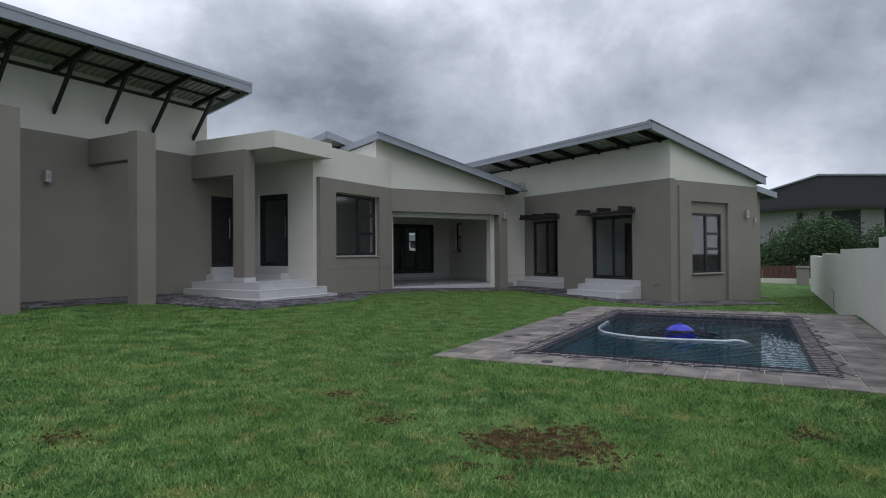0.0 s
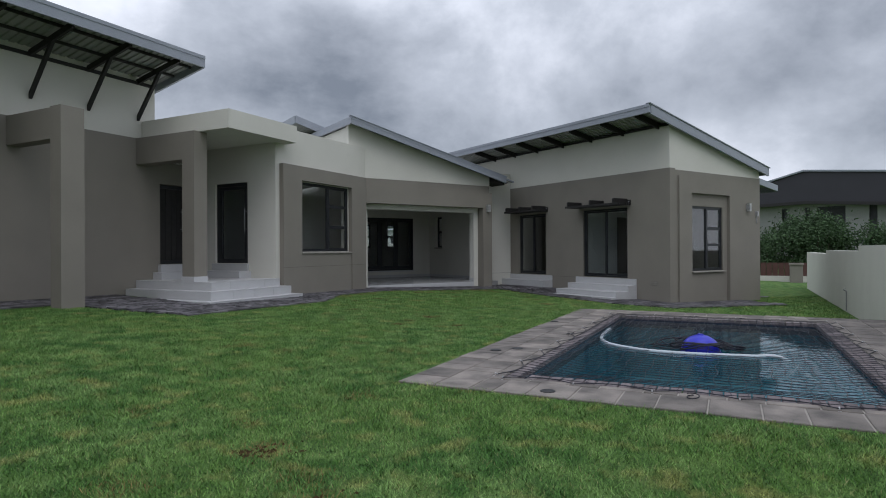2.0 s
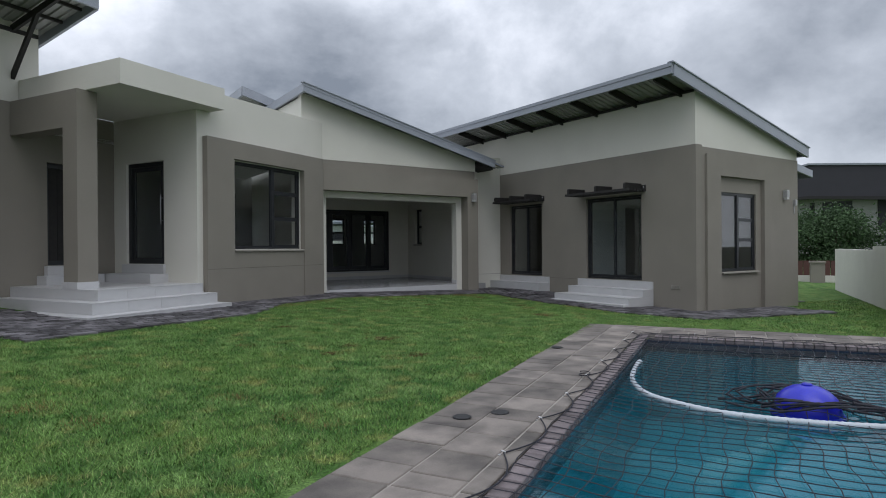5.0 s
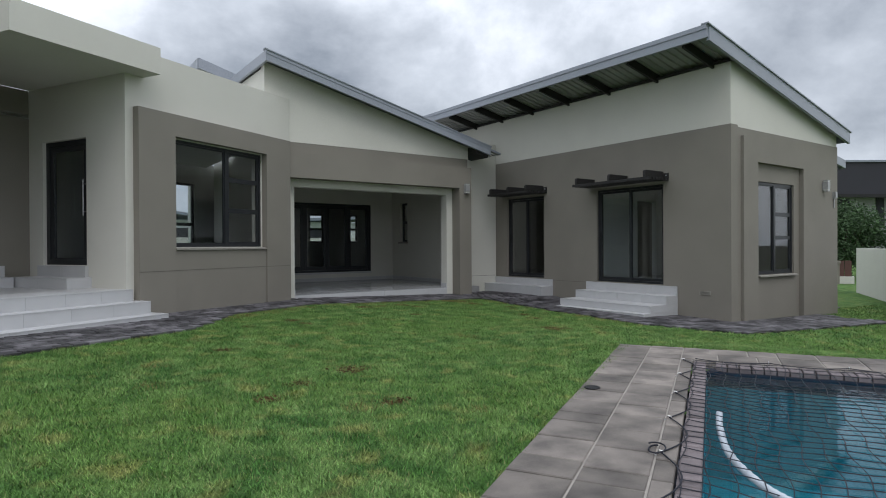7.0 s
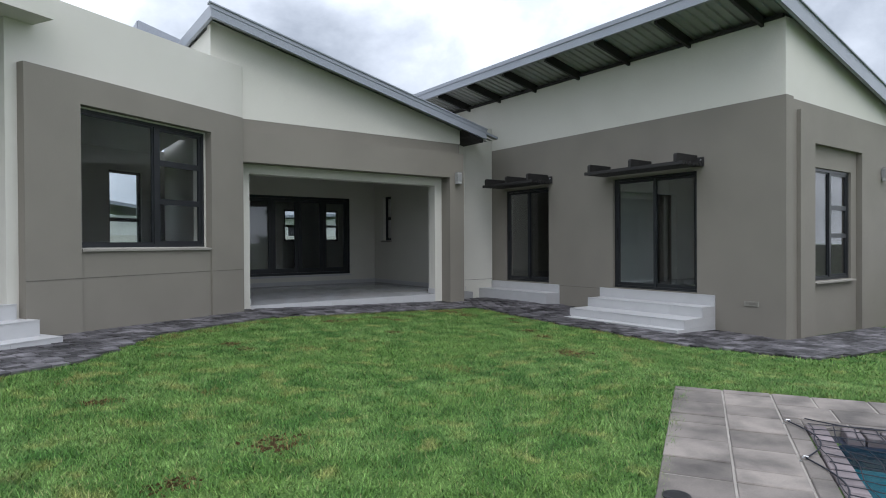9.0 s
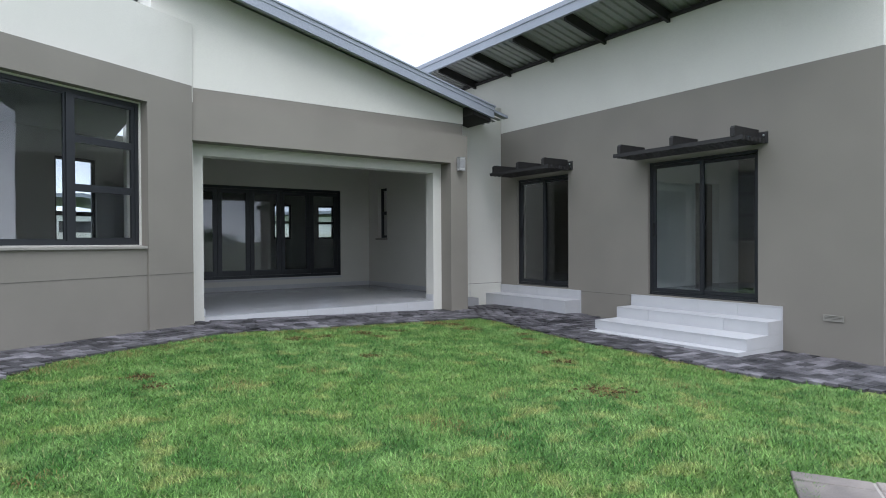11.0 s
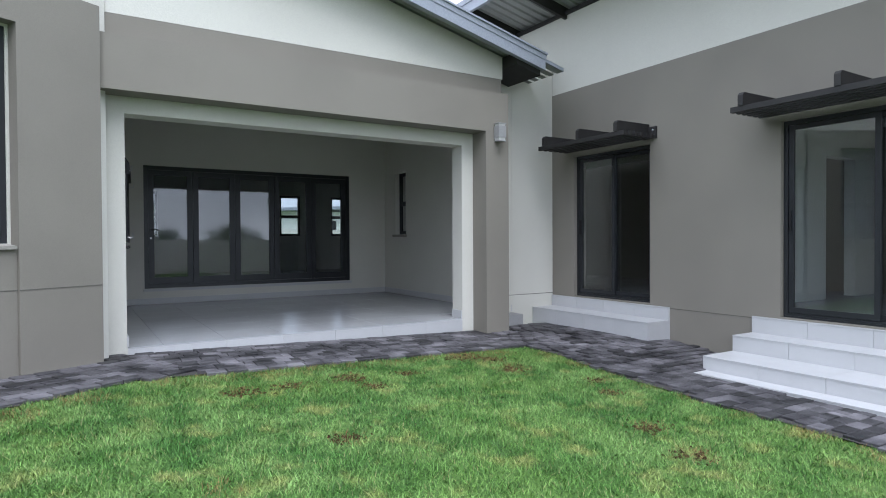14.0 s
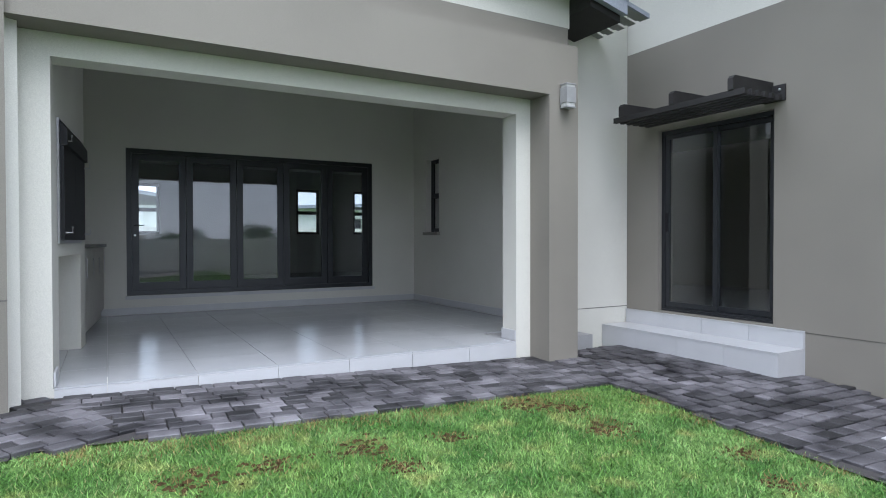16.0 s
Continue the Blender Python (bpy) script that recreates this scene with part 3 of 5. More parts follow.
# ---- walls of the right wing ----
def right_walls():
    G = -0.6
    doors = [(19.03, 20.47, 0.44, 2.60), (15.46, 17.27, 0.44, 2.60)]
    structure("wall_garden_doors_lower", one(slab_wall, "y", 13.96, 20.97, 17.0, 17.25, G, 3.64, doors), M_TAUPE, HOUSE, "taupe plastered wall with two sliding doors")
    structure("wall_garden_doors_upper", one(slab_wall, "y", 13.975, 24.5, 17.015, 17.25, 3.64, 4.86), M_CREAM, HOUSE, "cream plastered upper wall under the eave")
    structure("wall_end_lower", one(slab_wall, "x", 17.25, 21.72, 13.96, 14.20, G, 3.60, [(18.03, 20.0, G - 1, 2.97)]), M_TAUPE, HOUSE, "taupe plastered end wall with a window recess")
    structure("wall_end_recess", one(slab_wall, "x", 18.03, 20.0, 14.06, 14.20, G, 2.97, [(18.20, 19.76, 0.66, 2.60)]), M_TAUPE, HOUSE, "taupe plastered window recess")
    bm = bmesh.new()
    prism(bm, [(17.25, 3.60), (21.71, 3.60), (21.71, max(z_right(21.71) - 0.10, 3.62)), (17.25, z_right(17.25) - 0.10)], "y", 13.975, 14.20)
    structure("wall_end_gable", bm, M_CREAM, HOUSE, "cream plastered gable under the sloping roof")
    bm = bmesh.new()
    box(bm, 17.36, 17.50, 13.90, 13.958, G, 3.44)
    bevelled(bm, 0.01)
    structure("trim_pilaster", bm, M_TAUPE, HOUSE, "slim taupe plaster pilaster at the corner")
    structure("trim_door_wall_joint", one(box, 16.997, 17.0, 17.60, 18.74, 0.396, 0.404), M_GROOVE_SHADE, HOUSE, "thin plaster joint above the plinth, its shade painted as a dark strip")
    structure("wall_wing_back", one(slab_wall, "y", 14.20, 25.6, 21.47, 21.72, G, 3.60), M_TAUPE, HOUSE, "taupe plastered rear wall of the bedroom wing")
    low = thing("roof_low_tail", HOUSE, "lower grey metal roof end behind the bedroom wing", "roof", kind="structure")
    part("sheet", one(prism, [(22.05, 4.05), (24.75, 3.64), (24.75, 3.60), (22.05, 4.01)], "y", 15.0, 22.0), M_SHEET, low)
    part("barge_board", one(prism, [(22.05, 4.06), (24.78, 3.65), (24.78, 3.43), (22.05, 3.84)], "y", 14.94, 15.0), M_FASCIA, low)
    part("fascia_board", one(box, 24.74, 24.79, 15.0, 22.0, 3.42, 3.655), M_FASCIA, low)
    structure("wall_low_tail", one(slab_wall, "x", 21.72, 24.1, 15.25, 15.45, G, 3.64), M_TAUPE, HOUSE, "taupe plastered rear wall under the low roof")


right_walls()


# ---- rooms behind the glass ----
def rooms():
    structure("floor_wing", one(box, 17.25, 21.2, 14.2, 25.6, 0.36, 0.43), M_FLOOR, HOUSE, "grey tiled bedroom floor")
    structure("ceiling_wing", one(box, 17.25, 21.2, 14.2, 25.6, 3.05, 3.12), M_CEIL, HOUSE, "white bedroom ceiling")
    structure("wall_wing_partition", one(slab_wall, "x", 17.25, 21.2, 18.05, 18.2, 0.43, 3.05, [(19.6, 20.45, 0.43, 2.5)]), M_CEIL, HOUSE, "pale partition between two bedrooms")
    structure("wall_wing_far", one(slab_wall, "x", 16.4, 21.2, 25.42, 25.6, 0.0, 3.6), M_CEIL, HOUSE, "pale far wall of the bedroom wing")
    structure("wall_wing_inner", one(slab_wall, "y", 21.2, 25.42, 17.0, 17.2, 0.0, 3.6), M_CEIL, HOUSE, "pale inner wall of the bedroom wing")
    structure("floor_lounge", one(box, 10.98, 19.0, 25.66, 31.0, 0.36, 0.45), M_FLOOR, HOUSE, "grey tiled lounge floor")
    structure("ceiling_lounge", one(box, 10.98, 19.0, 25.66, 31.2, 3.1, 3.2), M_CEIL, HOUSE, "white lounge ceiling")
    wins = LOUNGE_WINDOWS
    structure("wall_lounge_back", one(slab_wall, "x", 10.98, 19.0, 31.0, 31.2, 0.0, 3.1, wins), M_INNER, HOUSE, "pale lounge wall with small windows")
    structure("wall_lounge_left", one(slab_wall, "y", 25.66, 31.0, 10.8, 10.98, 0.0, 3.75), M_INNER, HOUSE, "pale lounge side wall")
    structure("wall_lounge_right", one(slab_wall, "y", 25.66, 31.0, 19.0, 19.2, 0.0, 3.1), M_INNER, HOUSE, "pale lounge side wall")
    # room behind the corner window and the porch door
    structure("floor_dining", one(prism, DINING_PLAN, "z", 0.90, 0.98), M_FLOOR, WING, "grey tiled dining room floor")
    structure("ceiling_dining", one(prism, DINING_PLAN, "z", 3.6, 3.7), M_CEIL, WING, "white dining room ceiling")
    structure("wall_dining_back", one(slab_wall, "x", -5.42, 3.2, 5.0, 5.2, 0.0, 3.7, DINING_WINDOWS), M_INNER, WING, "pale dining room wall with a window")
    structure("wall_dining_left", one(slab_wall, "y", 2.88, 5.0, -5.42, -5.25, 0.0, 3.7), M_INNER, WING, "pale hall side wall")
    structure("floor_hall", one(box, -5.25, -3.70, 2.88, 5.0, 0.90, 0.98), M_FLOOR, WING, "grey tiled hall floor")
    structure("ceiling_hall", one(box, -5.42, -3.70, 2.62, 5.2, 3.62, 3.7), M_CEIL, WING, "white hall ceiling")


LOUNGE_WINDOWS = [(11.65, 12.25, 1.46, 2.64), (15.5, 16.12, 1.46, 2.64), (17.08, 17.70, 1.46, 2.64)]
DINING_WINDOWS = [(1.1, 1.97, 1.32, 3.10)]
DINING_PLAN = [(-3.70, 0.30), (0.02, 0.30), (0.07, 0.86), (2.10, 4.52), (2.38, 5.0), (-3.70, 5.0)]
rooms()

# ---- doors and windows ----
def glazed_leaf(parent, x0, x1, y0, y1, z0, z1, stile, rail, glass_mat=None):
    """One framed pane: stiles and rails round a sheet of glass."""
    bm = bmesh.new()
    slab_wall(bm, "x", x0, x1, y0, y1, z0, z1, [(x0 + stile, x1 - stile, z0 + rail, z1 - stile)])
    leaf = part("sash", bm, M_ALU, parent)
    ym = (y0 + y1) / 2
    pane = part("pane", one(box, x0 + stile - 0.004, x1 - stile + 0.004, ym - 0.003, ym + 0.003, z0 + rail - 0.004, z1 - stile + 0.004), glass_mat or M_GLASS, leaf, "clear reflecting glass")
    pane.visible_shadow = False
    return leaf


def outer_frame(parent, w, h, t, y0, y1):
    bm = bmesh.new()
    slab_wall(bm, "x", 0, w, y0, y1, 0, h, [(t, w - t, t, h - t)])
    return part("frame", bm, M_ALU, parent)


def bar_handle(parent, x, y, z, length=0.3, r=0.009, mat=None):
    bm = bmesh.new()
    tube(bm, [(x, y - 0.05, z - length / 2), (x, y - 0.05, z + length / 2)], r, 8)
    for s in (-1, 1):
        tube(bm, [(x, y, z + s * length * 0.38), (x, y - 0.05, z + s * length * 0.38)], r * 0.8, 6)
    return part("handle", bm, mat or M_STEEL, parent, "slim pull handle")


def sliding_door(name, m, w, h, label):
    d = thing(name, m, label, "sliding door", "garden sliding doors", "structure")
    outer_frame(d, w, h, 0.045, 0.0, 0.10)
    half = w / 2
    a = glazed_leaf(d, 0.05, half + 0.03, 0.012, 0.045, 0.05, h - 0.05, 0.05, 0.06, M_GLASSDARK)
    glazed_leaf(d, half - 0.03, w - 0.05, 0.055, 0.088, 0.05, h - 0.05, 0.05, 0.06, M_GLASSDARK)
    bm = bmesh.new()
    box(bm, 0.062, 0.085, -0.012, 0.012, 0.95, 1.17)
    bevelled(bm, 0.004)
    part("handle", bm, M_BLACK, a, "black flush handle")
    part("track", one(box, 0.02, w - 0.02, -0.02, 0.0, 0.0, 0.02), M_ALU, d)
    return d


def d_pose(x, y, z):
    return pose(x, y, z, 0, 0, -90)


sliding_door("door_1", d_pose(17.055, 20.465, 0.442), 1.43, 2.155, "closed charcoal aluminium sliding door with dark glass")
sliding_door("door_2", d_pose(17.055, 17.265, 0.442), 1.80, 2.155, "closed charcoal aluminium double sliding door with glass")


def corner_window():
    w, h = 2.24, 1.90
    d = thing("window_1", WING @ pose(-3.0, 0.06, 1.30), "large charcoal framed corner window with side sashes", "window", kind="structure")
    outer_frame(d, w, h, 0.05, 0, 0.07)
    m0 = 1.27
    part("mullion", one(box, m0, m0 + 0.07, 0.0, 0.07, 0.05, h - 0.05), M_ALU, d)
    glazed_leaf(d, 0.05, m0, 0.02, 0.05, 0.05, h - 0.05, 0.025, 0.025)
    zs = (0.05, 0.71, 1.31, h - 0.05)
    for z0, z1 in zip(zs, zs[1:]):
        glazed_leaf(d, m0 + 0.07, w - 0.05, 0.015, 0.055, z0, z1, 0.045, 0.045)


corner_window()
bm = bmesh.new()
prism(bm, [(-0.10, 1.250), (-0.10, 1.278), (0.055, 1.298), (0.055, 1.245)], "x", -2.985, -0.755)
structure("window_sill_1", bm, M_SILL, WING, "painted plaster sill under the corner window")


def end_window():
    w, h = 1.56, 1.94
    d = thing("window_2", pose(18.20, 14.10, 0.66), "charcoal framed bedroom window with side sashes", "window", kind="structure")
    outer_frame(d, w, h, 0.05, 0, 0.06)
    part("mullion", one(box, 0.74, 0.80, 0, 0.06, 0.05, h - 0.05), M_ALU, d)
    glazed_leaf(d, 0.05, 0.74, 0.02, 0.05, 0.05, h - 0.05, 0.025, 0.025)
    zs = (0.05, 0.78, 1.28, h - 0.05)
    for z0, z1 in zip(zs, zs[1:]):
        glazed_leaf(d, 0.80, w - 0.05, 0.012, 0.05, z0, z1, 0.04, 0.04)


end_window()
bm = bmesh.new()
prism(bm, [(13.985, 0.615), (13.985, 0.64), (14.11, 0.655), (14.11, 0.615)], "x", 18.16, 19.81)
structure("window_sill_2", bm, M_SILL, HOUSE, "painted plaster sill under the bedroom window")


def small_window(name, m, w, h, label, split=0.5):
    d = thing(name, m, label, "window", kind="structure")
    outer_frame(d, w, h, 0.045, 0, 0.06)
    part("transom", one(box, 0.045, w - 0.045, 0.0, 0.06, h * split - 0.025, h * split + 0.025), M_ALU, d)
    glazed_leaf(d, 0.045, w - 0.045, 0.015, 0.045, 0.045, h * split - 0.025, 0.02, 0.02)
    glazed_leaf(d, 0.045, w - 0.045, 0.015, 0.045, h * split + 0.025, h - 0.045, 0.02, 0.02)
    return d


small_window("window_3", d_pose(16.26, 24.92, 1.44), 0.47, 1.28, "narrow charcoal framed patio side window")
structure("window_sill_3", one(box, 16.10, 16.165, 24.42, 24.95, 1.385, 1.435), M_SILL, HOUSE, "small painted sill under the patio side window")
for i, (a, c, z0, z1) in enumerate(LOUNGE_WINDOWS):
    small_window("window_%d" % (4 + i), pose(a, 31.05, z0), c - a, z1 - z0, "small charcoal framed lounge window", 0.48)
small_window("window_7", WING @ pose(1.1, 5.05, 1.32), 0.87, 1.78, "charcoal framed dining room window", 0.35)


def folding_door():
    w, h = 3.91, 2.195
    d = thing("door_3", pose(11.42, 25.47, 0.475), "closed charcoal folding door with five glazed leaves", "folding door", kind="structure")
    outer_frame(d, w, h, 0.07, -0.03, 0.10)
    step = (w - 0.14) / 5
    for i in range(5):
        leaf = glazed_leaf(d, 0.07 + i * step + 0.004, 0.07 + (i + 1) * step - 0.004, -0.005, 0.045, 0.072, h - 0.072, 0.095, 0.12, M_GLASS)
        if i == 0:
            bm = bmesh.new()
            tube(bm, [(0.115, -0.005, 1.05), (0.115, -0.055, 1.05), (0.235, -0.055, 1.05)], 0.009, 8)
            part("handle", bm, M_BLACK, leaf, "black lever handle")
            bm = bmesh.new()
            lathe(bm, [(0.016, 0), (0.016, 0.012)], n=12)
            bmesh.ops.transform(bm, matrix=pose(0.115, -0.005, 0.9, 90), verts=bm.verts)
            part("lock", bm, M_STEEL, leaf, "round steel lock")
    structure("trim_door_sill", one(box, 11.40, 15.35, 25.37, 25.42, 0.425, 0.470), M_TILE, HOUSE, "pale tile sill under the folding doors")


folding_door()


def porch_door(name, m, w, h, timber, label):
    d = thing(name, m, label, "door", kind="structure")
    outer_frame(d, w, h, 0.09, 0.0, 0.10)
    if timber:
        bm = bmesh.new()
        box(bm, 0.092, w - 0.092, 0.03, 0.075, 0.02, h - 0.092)
        leaf = part("leaf", bm, M_TIMBER, d)
        for k in range(4):
            x0 = 0.10 + k * (w - 0.2) / 4
            part("board", one(box, x0 + 0.006, x0 + (w - 0.2) / 4 - 0.006, 0.020, 0.03, 0.03, h - 0.10), M_TIMBER, leaf)
    else:
        leaf = glazed_leaf(d, 0.092, w - 0.092, 0.02, 0.07, 0.02, h - 0.092, 0.085, 0.10, M_GLASS)
    bar_handle(leaf, w - 0.13, 0.02, 1.15, 0.62, 0.012)
    return d


porch_door("door_4", WING @ pose(-3.80, 2.215, 1.0, 0, 0, -90), 1.19, 2.155, False, "closed glazed entrance door with a long pull handle")
porch_door("door_5", WING @ pose(-5.275, 2.74, 1.0), 0.87, 2.055, True, "closed dark timber entrance door")


# ---- slatted awnings over the garden doors ----
def awning(m, w, label):
    a = thing("door_awning", m, label, "awning", "slatted door awnings")
    for x in (0.12, w * 0.5, w - 0.14):
        bm = bmesh.new()
        prism(bm, [(0.0, 0.06), (0.0, 0.20), (-0.60, 0.20), (-0.63, 0.17), (-0.63, 0.06)], "x", x - 0.03, x + 0.03)
        bevelled(bm, 0.005)
        part("bracket", bm, M_TIMBER, a)
    for i in range(6):
        y = -0.62 + i * 0.105
        bm = bmesh.new()
        box(bm, 0, w, y, y + 0.05, 0.0, 0.058)
        bevelled(bm, 0.004)
        part("slat", bm, M_TIMBER, a)
    bm = bmesh.new()
    box(bm, w - 0.20, w + 0.02, -0.022, 0.0, 0.0, 0.16)
    plate = part("wall_plate", bm, M_TIMBER, a)
    for z in (0.05, 0.11):
        bm = bmesh.new()
        lathe(bm, [(0.014, 0), (0.014, 0.012), (0.006, 0.018)], n=10)
        bmesh.ops.transform(bm, matrix=pose(w - 0.03, -0.022, z, 90), verts=bm.verts)
        part("bolt", bm, M_STEEL, plate, "steel bolt head")
    return a


awning(d_pose(16.998, 17.47, 2.66), 2.13, "black slatted timber awning above the wide sliding door")
awning(d_pose(16.998, 20.59, 2.66), 1.66, "black slatted timber awning above the narrow sliding door")


# ---- wall lamps ----
def wall_lamp(m, label):
    """An up-and-down lamp: a box body between two glass ends on a back plate."""
    a = thing("wall_lamp", m, label, "wall lamp", "outdoor wall lamps")
    for nm, dims, mat in (("back_plate", (-0.05, 0.05, -0.02, 0.0, -0.09, 0.09), M_LAMP), ("body", (-0.062, 0.062, -0.125, -0.02, -0.075, 0.085), M_LAMP),
                          ("lower_glass", (-0.054, 0.054, -0.117, -0.026, -0.115, -0.076), M_LENS), ("upper_glass", (-0.054, 0.054, -0.117, -0.026, 0.086, 0.112), M_LENS),
                          ("cap", (-0.064, 0.064, -0.127, -0.018, 0.1125, 0.125), M_LAMP), ("foot", (-0.064, 0.064, -0.127, -0.018, -0.128, -0.1155), M_LAMP)):
        bm = bmesh.new()
        box(bm, *dims)
        bevelled(bm, 0.004)
        part(nm, bm, mat, a)
    return a


wall_lamp(pose(15.43, 20.368, 2.81), "silver box wall lamp on the taupe patio pillar")
wall_lamp(pose(20.97, 13.96, 2.64), "silver box wall lamp on the bedroom end wall")
wall_lamp(WING @ pose(-9.78, 2.60, 3.12), "silver box wall lamp on the taupe garden wall")

def isolator(m):
    a = thing("switch_box", m, "small grey outdoor switch box with a conduit", "switch box")
    for nm, dims in (("box", (-0.05, 0.05, -0.06, 0.0, -0.08, 0.08)), ("cover", (-0.04, 0.04, -0.075, -0.06, -0.065, 0.065)), ("conduit", (-0.012, 0.012, -0.026, -0.001, -0.30, -0.081))):
        b = bmesh.new()
        box(b, *dims)
        bevelled(b, 0.004)
        part(nm, b, M_LAMP, a)


isolator(pose(21.50, 13.96, 2.45))


def wall_vent(m):
    v = thing("air_brick", m, "taupe painted air brick near the wall foot", "vent")
    part("frame", one(slab_wall, "x", 0, 0.24, -0.012, 0.0, 0, 0.08, [(0.015, 0.225, 0.012, 0.068)]), M_SILL, v)
    for i in range(3):
        part("slat", one(box, 0.015, 0.225, -0.009, -0.001, 0.016 + i * 0.018, 0.026 + i * 0.018), M_SILL, v)


wall_vent(d_pose(16.999, 14.62, 0.28))


# ---- steps ----
def tiled_steps(name, m, levels, label):
    """levels: (x0, x1, y0, y1, z0, z1) from the ground up; each step gets tread and riser tiles of its own."""
    s = thing(name, m, label, "steps", "tiled garden steps")
    for x0, x1, y0, y1, z0, z1 in levels:
        core = part("step", one(box, x0 + 0.012, x1 - 0.012, y0 + 0.012, y1, z0, z1 - 0.012), M_GROUT, s)
        n = max(1, round((x1 - x0) / 0.6))
        w = (x1 - x0) / n
        for i in range(n):
            a, c = x0 + i * w + 0.0015, x0 + (i + 1) * w - 0.0015
            part("tread_tile", one(box, a, c, y0 - 0.004, y1, z1 - 0.012, z1), M_TILE, core)
            part("riser_tile", one(box, a, c, y0, y0 + 0.012, z0, z1 - 0.0135), M_TILE, core)
        for xa in (x0, x1 - 0.012):
            part("side_tile", one(box, xa, xa + 0.012, y0 + 0.0125, y1, z0, z1 - 0.0135), M_TILE, core)
    return s


# local: x along the wall to the right, y towards the wall
tiled_steps("door_steps", d_pose(17.0, 17.58, 0), [(0, 2.46, -1.14, 0, -0.30, -0.088), (0, 2.46, -0.93, 0, -0.0875, 0.06), (0, 2.46, -0.40, 0, 0.0605, 0.235), (0, 2.46, -0.03, 0, 0.2355, 0.42)],
            "white tiled garden steps up to the sliding door")
tiled_steps("door_steps", d_pose(17.0, 20.96, 0), [(0, 2.25, -0.435, 0, -0.2, 0.245), (0, 2.25, -0.03, 0, 0.2455, 0.415)], "low white tiled step below the narrow sliding door")
tiled_steps("porch_steps", WING, [(-6.55, -3.60, -0.62, 2.55, 0.0, 0.235), (-6.27, -3.69, -0.32, 2.57, 0.2355, 0.43), (-5.98, -3.78, -0.02, 2.59, 0.4305, 0.62)],
            "broad white tiled steps round the entrance porch")
tiled_steps("threshold_step", WING, [(-5.5, -4.32, 2.28, 2.61, 0.6205, 0.80), (-5.35, -4.34, 2.50, 2.614, 0.8005, 0.99)], "white tiled threshold step at the timber door")
tiled_steps("threshold_step", WING @ pose(-3.861, 2.40, 0, 0, 0, -90), [(0, 1.50, -0.42, 0, 0.6205, 0.80), (0.10, 1.42, -0.06, 0, 0.8005, 0.99)], "white tiled threshold step at the glazed door")
bm = bmesh.new()
slab_wall(bm, "x", -5.985, -5.585, 0.535, 0.96, 0.621, 0.74)
solid("column_plinth", bm, M_TILE, WING, "white tiled plinth round the porch column", "plinth")


# ---- patio fireplace and cupboard ----


def fireplace():
    b = thing("built_in_fireplace", BRAAI, "black steel built-in barbecue fireplace in the wall", "fireplace")
    part("surround", one(slab_wall, "x", 0.26, 1.56, -0.02, -0.002, 1.27, 2.30, [(0.32, 1.50, 1.33, 2.08)]), M_STEEL, b, "thin bright steel trim")
    part("hood", one(prism, [(-0.022, 2.08), (-0.022, 2.29), (-0.075, 2.20), (-0.075, 2.08)], "x", 0.28, 1.54), M_BLACK, b)
    part("door_panel", one(box, 0.29, 0.90, -0.05, -0.021, 1.30, 2.075), M_BLACK, b)
    part("door_panel", one(box, 0.905, 1.53, -0.05, -0.021, 1.30, 2.075), M_BLACK, b)
    for x, z in ((0.33, 1.36), (0.33, 2.12), (1.49, 1.36), (1.49, 2.02)):
        bm = bmesh.new()
        tube(bm, [(x, -0.05, z), (x, -0.10, z), (x, -0.10, z + 0.05)], 0.008, 6)
        part("latch", bm, M_STEEL, b, "small steel latch")
    part("firebox", one(box, 0.31, 1.51, 0.10, 0.12, 1.33, 2.25), M_BLACK, b)


fireplace()


def cupboard():
    c = thing("kitchen_cupboard", BRAAI, "pale board cupboard with a speckled worktop", "cupboard")
    part("body", one(box, 1.92, 4.42, 0.082, 0.36, 0.30, 1.205), M_CAB, c)
    part("plinth", one(box, 1.94, 4.42, 0.10, 0.36, 0.195, 0.30), M_CAB, c)
    top = bmesh.new()
    prism(top, [(1.91, 0.36), (1.91, 0.05), (2.2, 0.02)] + [(2.2 + k * 0.275, 0.02 - 0.05 * math.sin(math.pi * k / 8)) for k in range(1, 9)] + [(4.43, 0.03), (4.43, 0.36)], "z", 1.21, 1.25)
    part("worktop", top, M_GRANITE, c)
    for i in range(4):
        a = 1.93 + i * 0.622
        d = part("door", one(box, a, a + 0.615, 0.062, 0.08, 0.31, 1.195), M_CAB, c)
        bar = bmesh.new()
        tube(bar, [(a + 0.55, 0.045, 0.86), (a + 0.55, 0.045, 1.08)], 0.006, 6)
        for z in (0.88, 1.06):
            tube(bar, [(a + 0.55, 0.045, z), (a + 0.55, 0.064, z)], 0.004, 5)
        part("handle", bar, M_STEEL, d, "steel bar handle")


cupboard()


